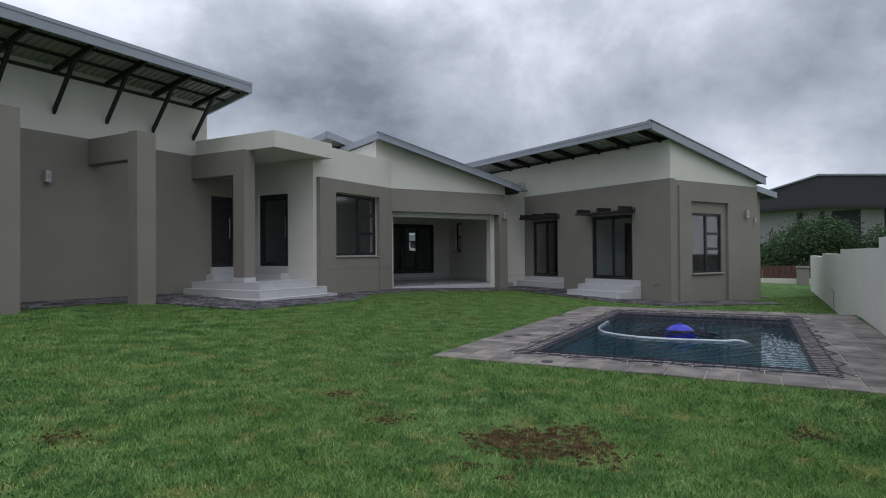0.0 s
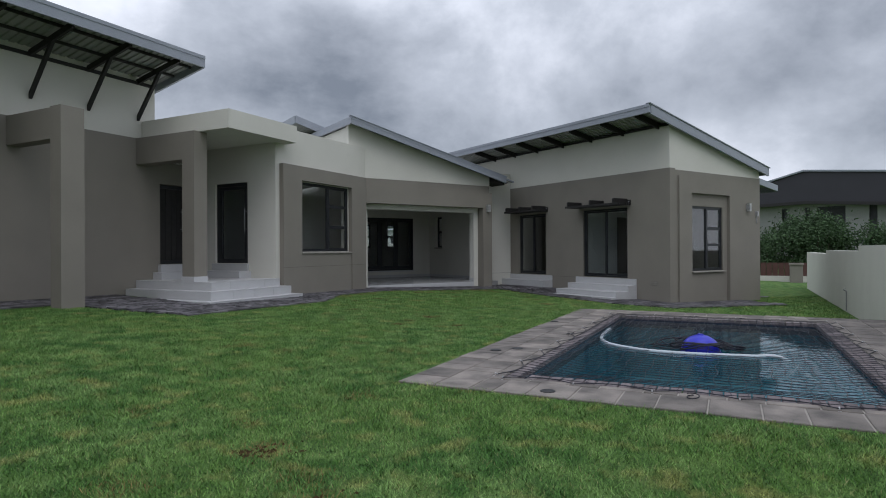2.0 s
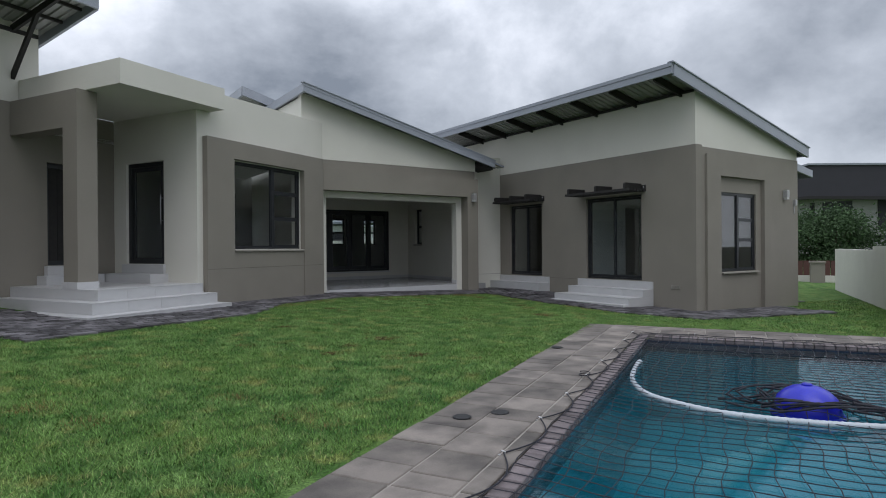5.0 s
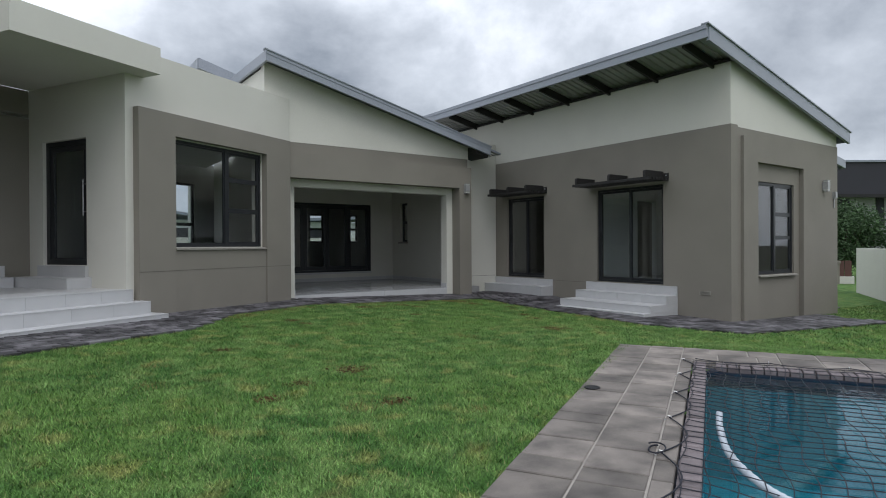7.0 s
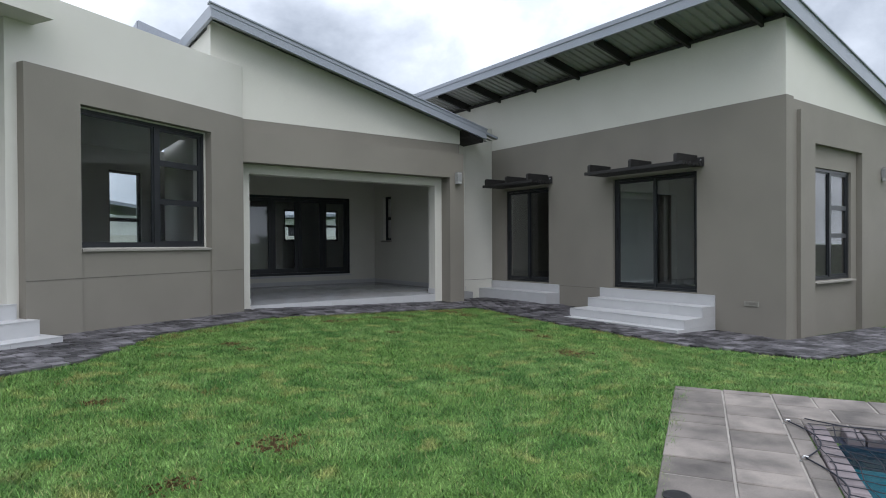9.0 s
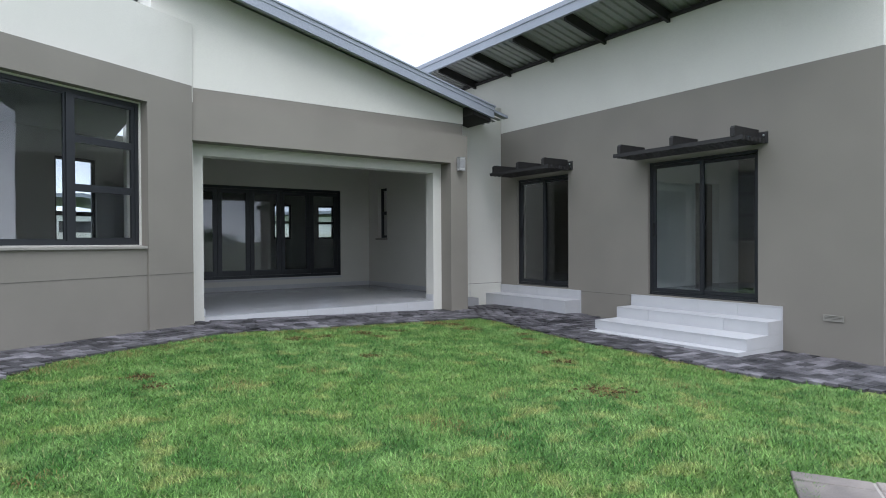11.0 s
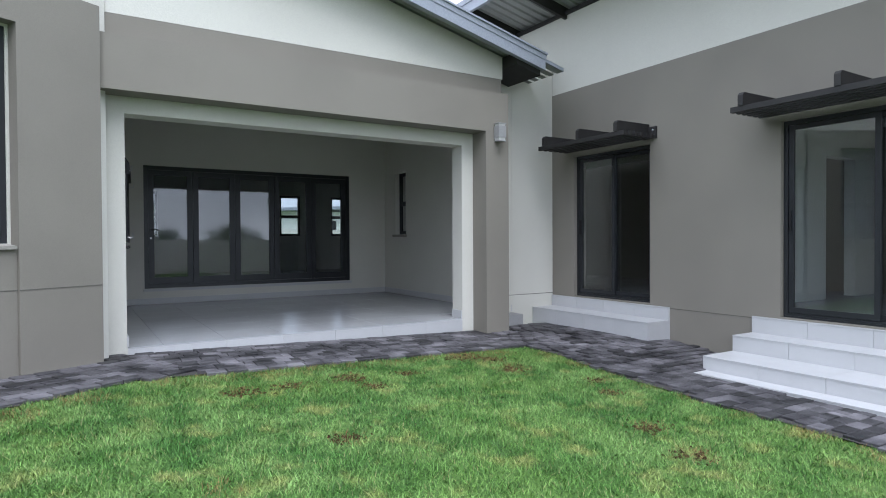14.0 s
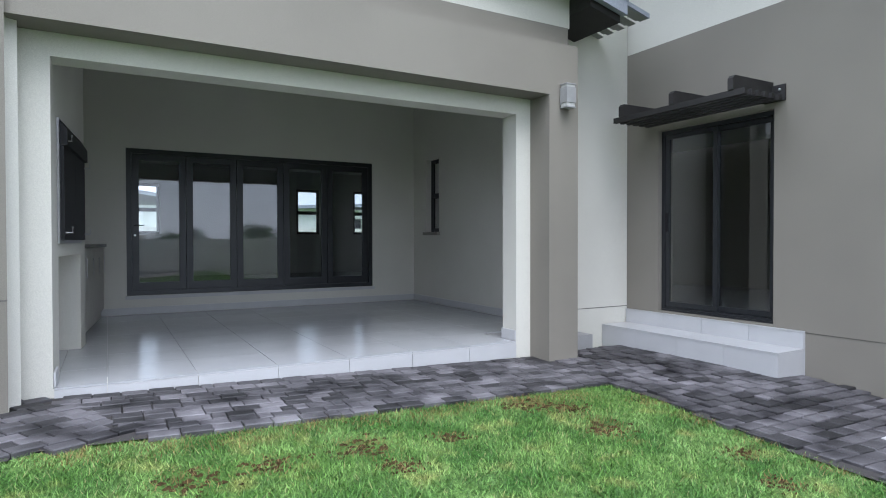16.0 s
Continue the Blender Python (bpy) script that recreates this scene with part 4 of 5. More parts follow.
# ---- boundary wall and what lies beyond ----
def boundary():
    w = thing("wall_boundary", WING, "cream plastered stepped boundary wall", "boundary wall", kind="structure")
    runs = [(-14.0, -5.0, -0.6, 1.55), (-5.0, 1.7, -0.8, 1.38), (1.7, 8.9, -0.9, 1.25), (8.9, 17.2, -1.1, 1.13)]
    for a, c, z0, z1 in runs:
        bm = bmesh.new()
        box(bm, a, c, -13.33, -13.10, z0, z1)
        bevelled(bm, 0.012)
        part("panel", bm, M_CREAM, w)
    pipe = thing("garden_tap", WING @ pose(3.6, -13.10, -0.25), "small garden tap with a standing pipe", "tap")
    bm = bmesh.new()
    tube(bm, [(0, 0.03, -0.1), (0, 0.03, 0.42), (0, 0.10, 0.46)], 0.014, 8)
    part("pipe", bm, M_LAMP, pipe)
    bm = bmesh.new()
    tube(bm, [(-0.05, 0.06, 0.50), (0.05, 0.06, 0.50)], 0.012, 6)
    part("tap_handle", bm, M_STEEL, pipe)
    # garden side behind the walker and the left, closing the plot
    structure("wall_plot_near", one(slab_wall, "y", -13.33, 3.0, -20.2, -20.0, -0.6, 1.9), M_CREAM, WING, "cream plastered boundary wall of the plot")
    structure("wall_plot_side", one(slab_wall, "x", -20.0, -14.0, -13.33, -13.1, -0.6, 1.7), M_CREAM, WING, "cream plastered boundary wall of the plot")
    for u, v, h in ((22.5, -12.95, 0.5),):
        bm = bmesh.new()
        box(bm, u - 0.3, u + 0.3, v - 0.3, v + 0.3, -1.4, h - 0.1)
        box(bm, u - 0.34, u + 0.34, v - 0.34, v + 0.34, h - 0.1, h)
        solid("gate_pillar", bm, M_TAUPE, WING, "taupe plastered gate pillar at the garden end", "pillar")
    f = thing("low_fence", WING, "red-brown slatted timber fence on a low wall", "fence")
    part("kerb_wall", one(box, 23.4, 23.7, -14.0, -6.0, -1.4, -0.25), M_CREAM, f)
    for i in range(26):
        part("slat", one(box, 23.5, 23.56, -13.9 + i * 0.3, -13.63 + i * 0.3, -0.25, 0.5), M_REDFENCE, f)


boundary()


FAR = pose(78.3, 41.6, -1.75) @ Matrix.Scale(1.8, 4)


NEIGHBOUR_WINDOWS = [(-0.18, 0.38), (-1.62, 0.32), (-3.75, 1.7), (-5.5, 0.45), (-8.5, 1.8), (-11.5, 1.8)]


def neighbour():
    n = thing("neighbour_house", FAR, "grey neighbouring house with a broad black roof band", "house")
    bm = bmesh.new()
    slab_wall(bm, "y", -14, 4.0, 0, 0.3, -1.5, 4.7, [(y, y + wd, 2.6 if wd < 0.5 else 1.6, 4.4) for y, wd in NEIGHBOUR_WINDOWS])
    part("wall", bm, M_GREYWALL, n)
    part("side_wall", one(slab_wall, "x", 0.3, 14, 3.7, 4.0, -1.5, 4.2), M_GREYWALL, n)
    bm = bmesh.new()
    prism(bm, [(4.6, 4.72), (4.6, 5.35), (-1.65, 6.72), (-15, 5.2), (-15, 3.75), (-1.75, 4.78)], "x", -0.8, 14)
    roof = part("roof", bm, M_DARKCLAD, n, "black metal clad roof band")
    bm = bmesh.new()
    prism(bm, [(4.7, 5.36), (4.7, 5.44), (-1.65, 6.84), (-15, 5.32), (-15, 5.21), (-1.65, 6.73)], "x", -0.9, 14)
    part("roof_edge", bm, M_FASCIA, roof)
    part("eave_board", one(prism, [(4.7, 4.50), (4.7, 4.72), (-1.75, 4.78), (-15, 3.75), (-15, 3.55), (-1.75, 4.58)], "x", -0.9, -0.7), M_TIMBER, roof)
    for y, wd in NEIGHBOUR_WINDOWS:
        z0 = 2.6 if wd < 0.5 else 1.6
        win = part("window", one(slab_wall, "y", y, y + wd, 0.10, 0.18, z0 - 0.1, 4.4, [(y + 0.06, y + wd - 0.06, z0, 3.4), (y + 0.06, y + wd - 0.06, 3.46, 4.3)]), M_ALU, n)
        part("pane", one(box, 0.13, 0.15, y + 0.02, y + wd - 0.02, z0 - 0.08, 4.38), M_DARKCLAD, win, "dark window glass")
    part("string_course", one(box, -0.06, 0.0, -14, 4.0, 2.1, 2.25), M_DARKCLAD, n)
    rng = random.Random(4)
    for i in range(5):
        y = 3.2 - i * 0.9
        bm = bmesh.new()
        tube(bm, [(-0.4, y, -1.3), (-0.35, y + 0.1, 0.8), (-0.3, y + 0.3 * rng.uniform(-1, 1), 2.2), (-0.3, y + 0.6 * rng.uniform(-1, 1), 3.4)], 0.03, 5)
        tube(bm, [(-0.33, y + 0.1, 1.4), (-0.3, y + 0.5, 2.5), (-0.3, y + 0.5 + rng.uniform(-0.2, 0.2), 3.2)], 0.02, 5)
        solid("bare_creeper", bm, M_BARK, FAR, "bare creeper stem against the grey wall", "creeper", "creepers")


neighbour()


def leafy_tree(m, seed, height, spread, label, name="tree", count=5200):
    rng = random.Random(seed)
    t = thing(name, m, label, "tree" if name == "tree" else "shrub", "garden trees")
    bm = bmesh.new()
    tips = []
    for k in range(5):
        a = k * math.tau / 5 + rng.uniform(-0.4, 0.4)
        r = spread * rng.uniform(0.3, 0.7)
        top = (math.cos(a) * r, math.sin(a) * r, height * rng.uniform(0.6, 0.9))
        midp = (top[0] * 0.35, top[1] * 0.35, height * 0.4)
        tube(bm, [(0, 0, -0.4), (0.03, 0.02, height * 0.18), midp, top], 0.05, 6)
        tips += [midp, top]
        for _ in range(4):
            q = (top[0] + rng.uniform(-1, 1) * spread * 0.4, top[1] + rng.uniform(-1, 1) * spread * 0.4, top[2] + rng.uniform(-0.25, 0.2) * height)
            tube(bm, [midp, tuple((a1 + b1) / 2 + 0.1 for a1, b1 in zip(midp, q)), q], 0.02, 4)
            tips.append(q)
    part("trunk", bm, M_BARK, t)
    vs, fs = [], []
    for _ in range(count):
        c = Vector(rng.choice(tips)) + Vector((rng.gauss(0, 1), rng.gauss(0, 1), rng.gauss(0, 0.75))) * spread * 0.17
        if c.z < 0.05:
            continue
        q = Euler((rng.uniform(0, 6.3), rng.uniform(0, 6.3), rng.uniform(0, 6.3))).to_quaternion()
        s = rng.uniform(0.05, 0.11)
        i = len(vs)
        vs += [c + q @ Vector(p) * s for p in ((0, -1.2, 0), (0.5, 0, 0.12), (0, 1.2, 0), (-0.5, 0, 0.12))]
        fs += [(i, i + 1, i + 2, i + 3)]
    me = bpy.data.meshes.new("crown")
    me.from_pydata([tuple(v) for v in vs], [], fs)
    me.materials.append(M_LEAF)
    crown = new("crown", me)
    crown.parent = t


def rear_house():
    h = thing("neighbour_house", pose(5.0, 47.0, 0), "white plastered house with a grey sloping roof behind the garden", "house")
    wins = [(1.2, 2.6), (5.0, 6.6), (8.6, 9.4), (12.0, 14.0), (17.0, 18.6), (21.0, 23.0)]
    part("wall", one(slab_wall, "x", 0, 26, 0, 0.3, -1, 3.0, [(a, c, 1.1, 2.5) for a, c in wins]), M_CEIL, h)
    roof = part("roof", one(prism, [(-0.8, 3.6), (6.0, 3.9), (11.5, 3.0), (11.5, 2.85), (6.0, 3.7), (-0.8, 3.4)], "y", -0.7, 8), M_FASCIA, h)
    part("roof_end", one(prism, [(11.5, 3.0), (26.8, 3.7), (26.8, 3.5), (11.5, 2.84)], "y", -0.6, 8), M_FASCIA, roof)
    for a, c in wins:
        w = part("window", one(slab_wall, "x", a, c, 0.10, 0.17, 1.1, 2.5, [(a + 0.06, (a + c) / 2 - 0.03, 1.16, 2.44), ((a + c) / 2 + 0.03, c - 0.06, 1.16, 2.44)]), M_ALU, h)
        part("pane", one(box, a + 0.03, c - 0.03, 0.13, 0.14, 1.13, 2.47), M_DARKCLAD, w, "dark window glass")
    part("back_wall", one(box, 0.0, 26, 7.4, 7.7, -1, 2.8), M_CEIL, h)
    structure("wall_plot_rear", one(slab_wall, "x", 2.0, 32.0, 37.0, 37.2, -1.0, 1.75), M_CREAM, HOUSE, "cream plastered rear boundary wall")


rear_house()
for k, (tx, ty, hh) in enumerate(((1.5, -22.0, 2.9), (6.5, -25.0, 2.5), (11.0, -23.0, 3.1), (17.0, -27.0, 2.6), (23.0, -21.0, 3.0), (29.5, -17.0, 2.7))):
    leafy_tree(pose(tx, ty, -0.6), 30 + k, hh, 2.4, "green garden tree beyond the plot wall", count=4500)
leafy_tree(pose(44.0, 22.4, -1.0), 3, 4.0, 2.7, "bushy green garden tree behind the boundary wall", count=15000)
leafy_tree(pose(42.5, 24.6, -1.0), 5, 3.0, 2.4, "low green shrub behind the boundary wall", "shrub", 9000)
leafy_tree(pose(45.5, 18.5, -1.0), 8, 3.5, 2.6, "green garden tree behind the boundary wall", count=11000)

# ---- swimming pool (local: x along, y across) ----
POOL = WING @ pose(-6.45, -10.22, 0, 0, 0, 1.6) @ pose(6.6, 10.2, 0)
PU0, PU1, PV0, PV1 = -9.60, -3.55, -11.88, -8.60
WATER = -0.062


def pool():
    bm = bmesh.new()
    slab_wall(bm, "x", PU0 - 0.2, PU1 + 0.2, PV1, PV1 + 0.2, -1.7, -0.20)
    slab_wall(bm, "x", PU0 - 0.2, PU1 + 0.2, PV0 - 0.2, PV0, -1.7, -0.20)
    slab_wall(bm, "y", PV0, PV1, PU0 - 0.2, PU0, -1.7, -0.20)
    slab_wall(bm, "y", PV0, PV1, PU1, PU1 + 0.2, -1.7, -0.20)
    box(bm, PU0, PU1, PV0, PV1, -1.3, -1.15)
    structure("pool_basin", bm, M_POOL, POOL, "blue plastered swimming pool basin")
    bm = bmesh.new()
    slab_wall(bm, "x", PU0 - 0.2, PU1 + 0.2, PV1 + 0.004, PV1 + 0.2, -0.199, -0.045)
    slab_wall(bm, "x", PU0 - 0.2, PU1 + 0.2, PV0 - 0.2, PV0 - 0.004, -0.199, -0.045)
    slab_wall(bm, "y", PV0, PV1, PU0 - 0.2, PU0 - 0.004, -0.199, -0.045)
    slab_wall(bm, "y", PV0, PV1, PU1 + 0.004, PU1 + 0.2, -0.199, -0.045)
    structure("pool_waterline", bm, M_POOLTILE, POOL, "dark blue waterline tiles of the pool")
    bm = bmesh.new()
    box(bm, PU0, PU1, PV0, PV1, WATER - 0.03, WATER)
    w = structure("water", bm, M_WATER, POOL, "still teal blue pool water")
    w.visible_shadow = False


pool()


def net_height(u, v):
    """The net lies on the paving, hangs just over the water, and is lifted by the float."""
    inside = min(u - PU0, PU1 - u, v - PV0, PV1 - v)
    z = 0.022 if inside < -0.06 else 0.022 - 0.066 * min(1.0, (inside + 0.06) / 0.5)
    d = math.hypot(u + 6.83, v + 10.2)
    return max(z, 0.15 - 0.5 * d) if d < 0.45 else z


def net():
    a = thing("pool_net", POOL, "black knotted pool safety net hooked to the paving", "pool net")
    rng = random.Random(2)
    vs, fs = [], []

    def cord(pts, r):
        for i, (p, side) in enumerate(pts):
            b = len(vs)
            vs.extend(((p[0] + side[0] * r, p[1] + side[1] * r, p[2]), (p[0], p[1], p[2] + r), (p[0] - side[0] * r, p[1] - side[1] * r, p[2]), (p[0], p[1], p[2] - r)))
            if i:
                for k in range(4):
                    fs.append((b - 4 + k, b - 4 + (k + 1) % 4, b + (k + 1) % 4, b + k))
    U0, U1, V0, V1, S = -9.82, -3.32, -12.10, -8.48, 0.135
    nu, nv = int((U1 - U0) / S), int((V1 - V0) / S)
    for i in range(nu + 1):
        u = U0 + (U1 - U0) * i / nu
        cord([((u + 0.018 * math.sin(k * 1.3 + i), V0 + (V1 - V0) * k / 30, net_height(u, V0 + (V1 - V0) * k / 30)), (1, 0)) for k in range(31)], 0.0034)
    for j in range(nv + 1):
        v = V0 + (V1 - V0) * j / nv
        cord([((U0 + (U1 - U0) * k / 50, v + 0.018 * math.sin(k * 1.1 + j), net_height(U0 + (U1 - U0) * k / 50, v)), (0, 1)) for k in range(51)], 0.0034)
    me = bpy.data.meshes.new("net_mesh")
    me.from_pydata(vs, [], fs)
    me.materials.append(M_ROPE)
    cords = new("net_mesh", me)
    cords.parent = a
    tagged(cords, "thin black net cords", kind="stuff")
    # edge rope, looping out to hooks in the paving
    corners = [(U0, V0), (U1, V0), (U1, V1), (U0, V1)]
    for s in range(4):
        p, q = Vector((*corners[s], 0)), Vector((*corners[(s + 1) % 4], 0))
        d = (q - p)
        out = Vector((d.y, -d.x, 0)).normalized()
        n = round(d.length / 0.80)
        pts = []
        for k in range(n * 14 + 1):
            f = k / (n * 14)
            pts.append(tuple(p + d * f + out * (0.12 - 0.135 * abs(math.sin(math.pi * f * n))) + Vector((0, 0, 0.022))))
        bm = bmesh.new()
        tube(bm, pts, 0.0048, 6)
        part("edge_rope", bm, M_ROPE, a)
        for k in range(n + 1 if s % 2 == 0 else n):
            c = p + d * (k / n) + out * 0.12
            bm = bmesh.new()
            box(bm, -0.012, 0.012, -0.02, 0.075, 0.001, 0.006)
            tube(bm, [(0, -0.012, 0.004), (0, -0.012, 0.03), (0, 0.012, 0.034), (0, 0.02, 0.02)], 0.005, 5)
            bmesh.ops.transform(bm, matrix=Matrix.Translation(c) @ pose(0, 0, 0, 0, 0, math.degrees(math.atan2(out.y, out.x)) - 90 + rng.uniform(-15, 15)), verts=bm.verts)
            part("hook", bm, M_STEEL, a, "small bright steel hook")
    for cu, cv, r in ((-6.52, -8.33, 0.10), (-10.02, -10.28, 0.10)):
        bm = bmesh.new()
        tube(bm, [(cu + r * math.cos(k * 0.35) * (1 - 0.01 * k), cv + 0.45 * r * math.sin(k * 0.35) * (1 + 0.012 * k), 0.016 + 0.0012 * k) for k in range(22)], 0.005, 6)
        part("loose_rope", bm, M_ROPE, a)
    # slack coils of rope round the float
    for k in range(5):
        bm = bmesh.new()
        c0, s0 = rng.uniform(-0.06, 0.06), rng.uniform(0.30, 0.42)
        tube(bm, [(-6.83 + c0 + (s0 * 0.8) * math.cos(j * 0.3 + k), -10.2 + (s0 + 0.12 * math.sin(j * 0.9 + k)) * 1.25 * math.sin(j * 0.3 + k), 0.02 + 0.05 * math.sin(j * 0.7 + 2 * k)) for j in range(22)], 0.009, 6)
        part("float_rope", bm, M_ROPE, a)


net()


def pool_float():
    a = thing("pool_float", POOL @ pose(-6.83, -10.2, WATER - 0.035), "royal blue plastic dome float in the pool", "pool float")
    bm = bmesh.new()
    lathe(bm, [(0.235, 0.0), (0.25, 0.03), (0.242, 0.09), (0.215, 0.15), (0.165, 0.20), (0.105, 0.232), (0.05, 0.246), (0.02, 0.248)], n=28)
    part("dome", bm, M_BLUE, a, smooth=True)
    bm = bmesh.new()
    lathe(bm, [(0.262, -0.01), (0.272, 0.01), (0.262, 0.03), (0.24, 0.035)], n=28)
    part("rim", bm, M_BLUE, a, smooth=True)
    bm = bmesh.new()
    lathe(bm, [(0.04, 0.244), (0.04, 0.256), (0.03, 0.262)], n=16)
    part("cap", bm, M_BLUE, a, smooth=True)


pool_float()


def hose():
    W = WATER + 0.012
    ctrl = [(-5.0, -8.70, -0.30), (-5.2, -8.70, W - 0.01), (-5.65, -8.70, W), (-6.23, -8.75, W), (-6.72, -8.91, W), (-6.97, -9.12, W), (-7.19, -9.5, W),
            (-7.25, -9.87, W), (-7.24, -10.2, W), (-7.20, -10.46, W), (-7.11, -10.82, W - 0.004), (-7.04, -11.17, W - 0.02), (-6.9, -11.6, -0.4)]
    pts = []
    for i in range(len(ctrl) - 1):
        p0, p1, p2, p3 = (Vector(ctrl[min(max(i + k, 0), len(ctrl) - 1)]) for k in (-1, 0, 1, 2))
        for s in range(12):
            f = s / 12
            pts.append(tuple(0.5 * ((2 * p1) + (p2 - p0) * f + (2 * p0 - 5 * p1 + 4 * p2 - p3) * f * f + (3 * p1 - p0 - 3 * p2 + p3) * f ** 3)))
    bm = bmesh.new()
    rings = []
    for i, p in enumerate(pts):
        d = Vector(pts[min(i + 1, len(pts) - 1)]) - Vector(pts[max(i - 1, 0)])
        q = d.to_track_quat("Z", "Y")
        r = 0.026 if i % 2 else 0.022
        rings.append([bm.verts.new(Vector(p) + q @ Vector((r * math.cos(k * math.tau / 10), r * math.sin(k * math.tau / 10), 0))) for k in range(10)])
    for a, c in zip(rings, rings[1:]):
        for k in range(10):
            bm.faces.new((a[k], a[(k + 1) % 10], c[(k + 1) % 10], c[k]))
    solid("pool_hose", bm, M_HOSE, POOL, "pale ribbed pool cleaner hose floating on the water", "hose", smooth=True)


hose()


# ---- tiles and pavers, piece by piece ----
def chamfered(w, d, h, c, name, mat):
    """A block with chamfered upper edges, centred, its foot at z = 0."""
    bm = bmesh.new()
    lv = []
    for z, i in ((0, 0), (h - c, 0), (h, c)):
        lv.append([bm.verts.new((sx * (w / 2 - i), sy * (d / 2 - i), z)) for sx, sy in ((-1, -1), (1, -1), (1, 1), (-1, 1))])
    for a, b in zip(lv, lv[1:]):
        for k in range(4):
            bm.faces.new((a[k], a[(k + 1) % 4], b[(k + 1) % 4], b[k]))
    bm.faces.new(lv[-1])
    return finish(name, bm, mat)


def lay(name, mesh, parent, m):
    ob = new(name, mesh)
    ob.parent = parent
    ob.matrix_basis = m
    return ob


def pool_paving():
    rng = random.Random(11)
    bed = bmesh.new()
    slab_wall(bed, "x", -10.49, -2.41, -8.45, -7.56, -0.12, 0.001)
    slab_wall(bed, "x", -10.49, -2.41, -13.09, -12.12, -0.12, 0.001)
    slab_wall(bed, "y", -12.12, -8.45, -10.49, -9.84, -0.12, 0.001)
    slab_wall(bed, "y", -12.12, -8.45, -3.31, -2.41, -0.12, 0.001)
    p = structure("pavement_pool", bed, M_JOINT, POOL, "weathered grey concrete paving round the pool")
    cache = {}

    def block(u0, u1, v0, v1, coping=False):
        w, d = round(u1 - u0 - 0.014, 3), round(v1 - v0 - 0.014, 3)
        if w < 0.04 or d < 0.04:
            return
        key = (w, d, coping)
        if key not in cache:
            cache[key] = chamfered(w, d, 0.075, 0.006, "brick" if coping else "paver", M_COPING if coping else M_PAVER)
        lay("coping_brick" if coping else "paver", cache[key], p,
            pose((u0 + u1) / 2, (v0 + v1) / 2, -0.066 + rng.uniform(-0.002, 0.004), rng.uniform(-0.4, 0.4), rng.uniform(-0.4, 0.4), rng.uniform(-0.3, 0.3)))

    def row(a0, a1, b0, b1, along_u, lengths, start=0):
        a, k = a0, start
        while a < a1 - 0.02:
            e = min(a + lengths[k % len(lengths)], a1)
            if a1 - e < 0.08:
                e = a1
            block(*((a, e, b0, b1) if along_u else (b0, b1, a, e)))
            a, k = e, k + 1
    L = [0.40, 0.40, 0.30, 0.40, 0.40, 0.22, 0.40]
    row(-10.50, -2.40, -7.95, -7.55, True, L)
    row(-10.50, -2.40, -8.33, -7.95, True, L, 3)
    row(-9.97, -3.18, -8.46, -8.33, True, [0.40, 0.34], 1)
    row(-12.25, -8.33, -10.50, -9.97, False, [0.40, 0.40, 0.32], 2)
    row(-12.25, -8.33, -9.97, -9.84, False, [0.40, 0.30], 1)
    row(-12.25, -8.33, -3.31, -3.18, False, [0.40, 0.30], 1)
    row(-12.25, -8.33, -2.79, -2.40, False, L, 1)
    row(-12.25, -8.33, -3.18, -2.79, False, L, 4)
    row(-9.97, -3.18, -12.25, -12.12, True, [0.40, 0.34], 1)
    row(-10.50, -2.40, -12.67, -12.25, True, L, 2)
    row(-10.50, -2.40, -13.09, -12.67, True, L, 5)
    n = 56
    for i in range(n):
        a, c = -9.84 + 6.53 * i / n, -9.84 + 6.53 * (i + 1) / n
        block(a, c, -8.60, -8.46, True)
        block(a, c, -12.12, -11.90, True)
    n = 28
    for i in range(n):
        a, c = -11.90 + 3.22 * i / n, -11.90 + 3.22 * (i + 1) / n
        block(-9.84, -9.62, a, c, True)
        block(-3.53, -3.31, a, c, True)
    for u, v in ((-8.36, -7.80), (-8.13, -8.02), (-10.3, -9.05), (-4.99, -7.66)):
        bm = bmesh.new()
        lathe(bm, [(0.072, 0.0), (0.072, 0.006), (0.062, 0.010), (0.045, 0.007)], n=18)
        solid("fence_socket", bm, M_BLACK, POOL @ pose(u, v, 0.010), "dark round socket cap set in the paving", "cap", "paving caps")


pool_paving()


def patio_floor():
    bm = bmesh.new()
    box(bm, 10.42, 16.16, 20.70, 25.42, -0.2, 0.180)
    f = structure("floor_patio", bm, M_GROUT, HOUSE, "pale grey polished patio floor tiles")
    xs = [10.43, 10.825] + [11.17 + 0.655 * k for k in range(9)]
    ys = [20.70 + 0.655 * k for k in range(9)]
    for i in range(len(xs) - 1):
        a, c = xs[i], min(xs[i + 1], 16.14)
        if a > 16.1:
            break
        if 0 < i < 8:
            lay("riser_tile", finish("riser_tile", one(box, a + 0.002, min(c, 15.045) - 0.002, 20.686, 20.699, 0.02, 0.178), M_TILE), f, Matrix.Identity(4))
        for j in range(len(ys) - 1):
            q = min(ys[j + 1], 25.40)
            if i == 0 and j == 0:
                continue
            aa = a
            cc = min(c, 15.045) if j == 0 and a < 15.0 else c
            if j == 0 and a > 15.0:
                continue
            y0 = ys[j] - (0.012 if j == 0 else 0)
            lay("tile", finish("tile", one(box, aa + 0.002, cc - 0.002, y0 + 0.002, q - 0.002, 0.1805, 0.195), M_FLOOR), f, Matrix.Identity(4))


patio_floor()


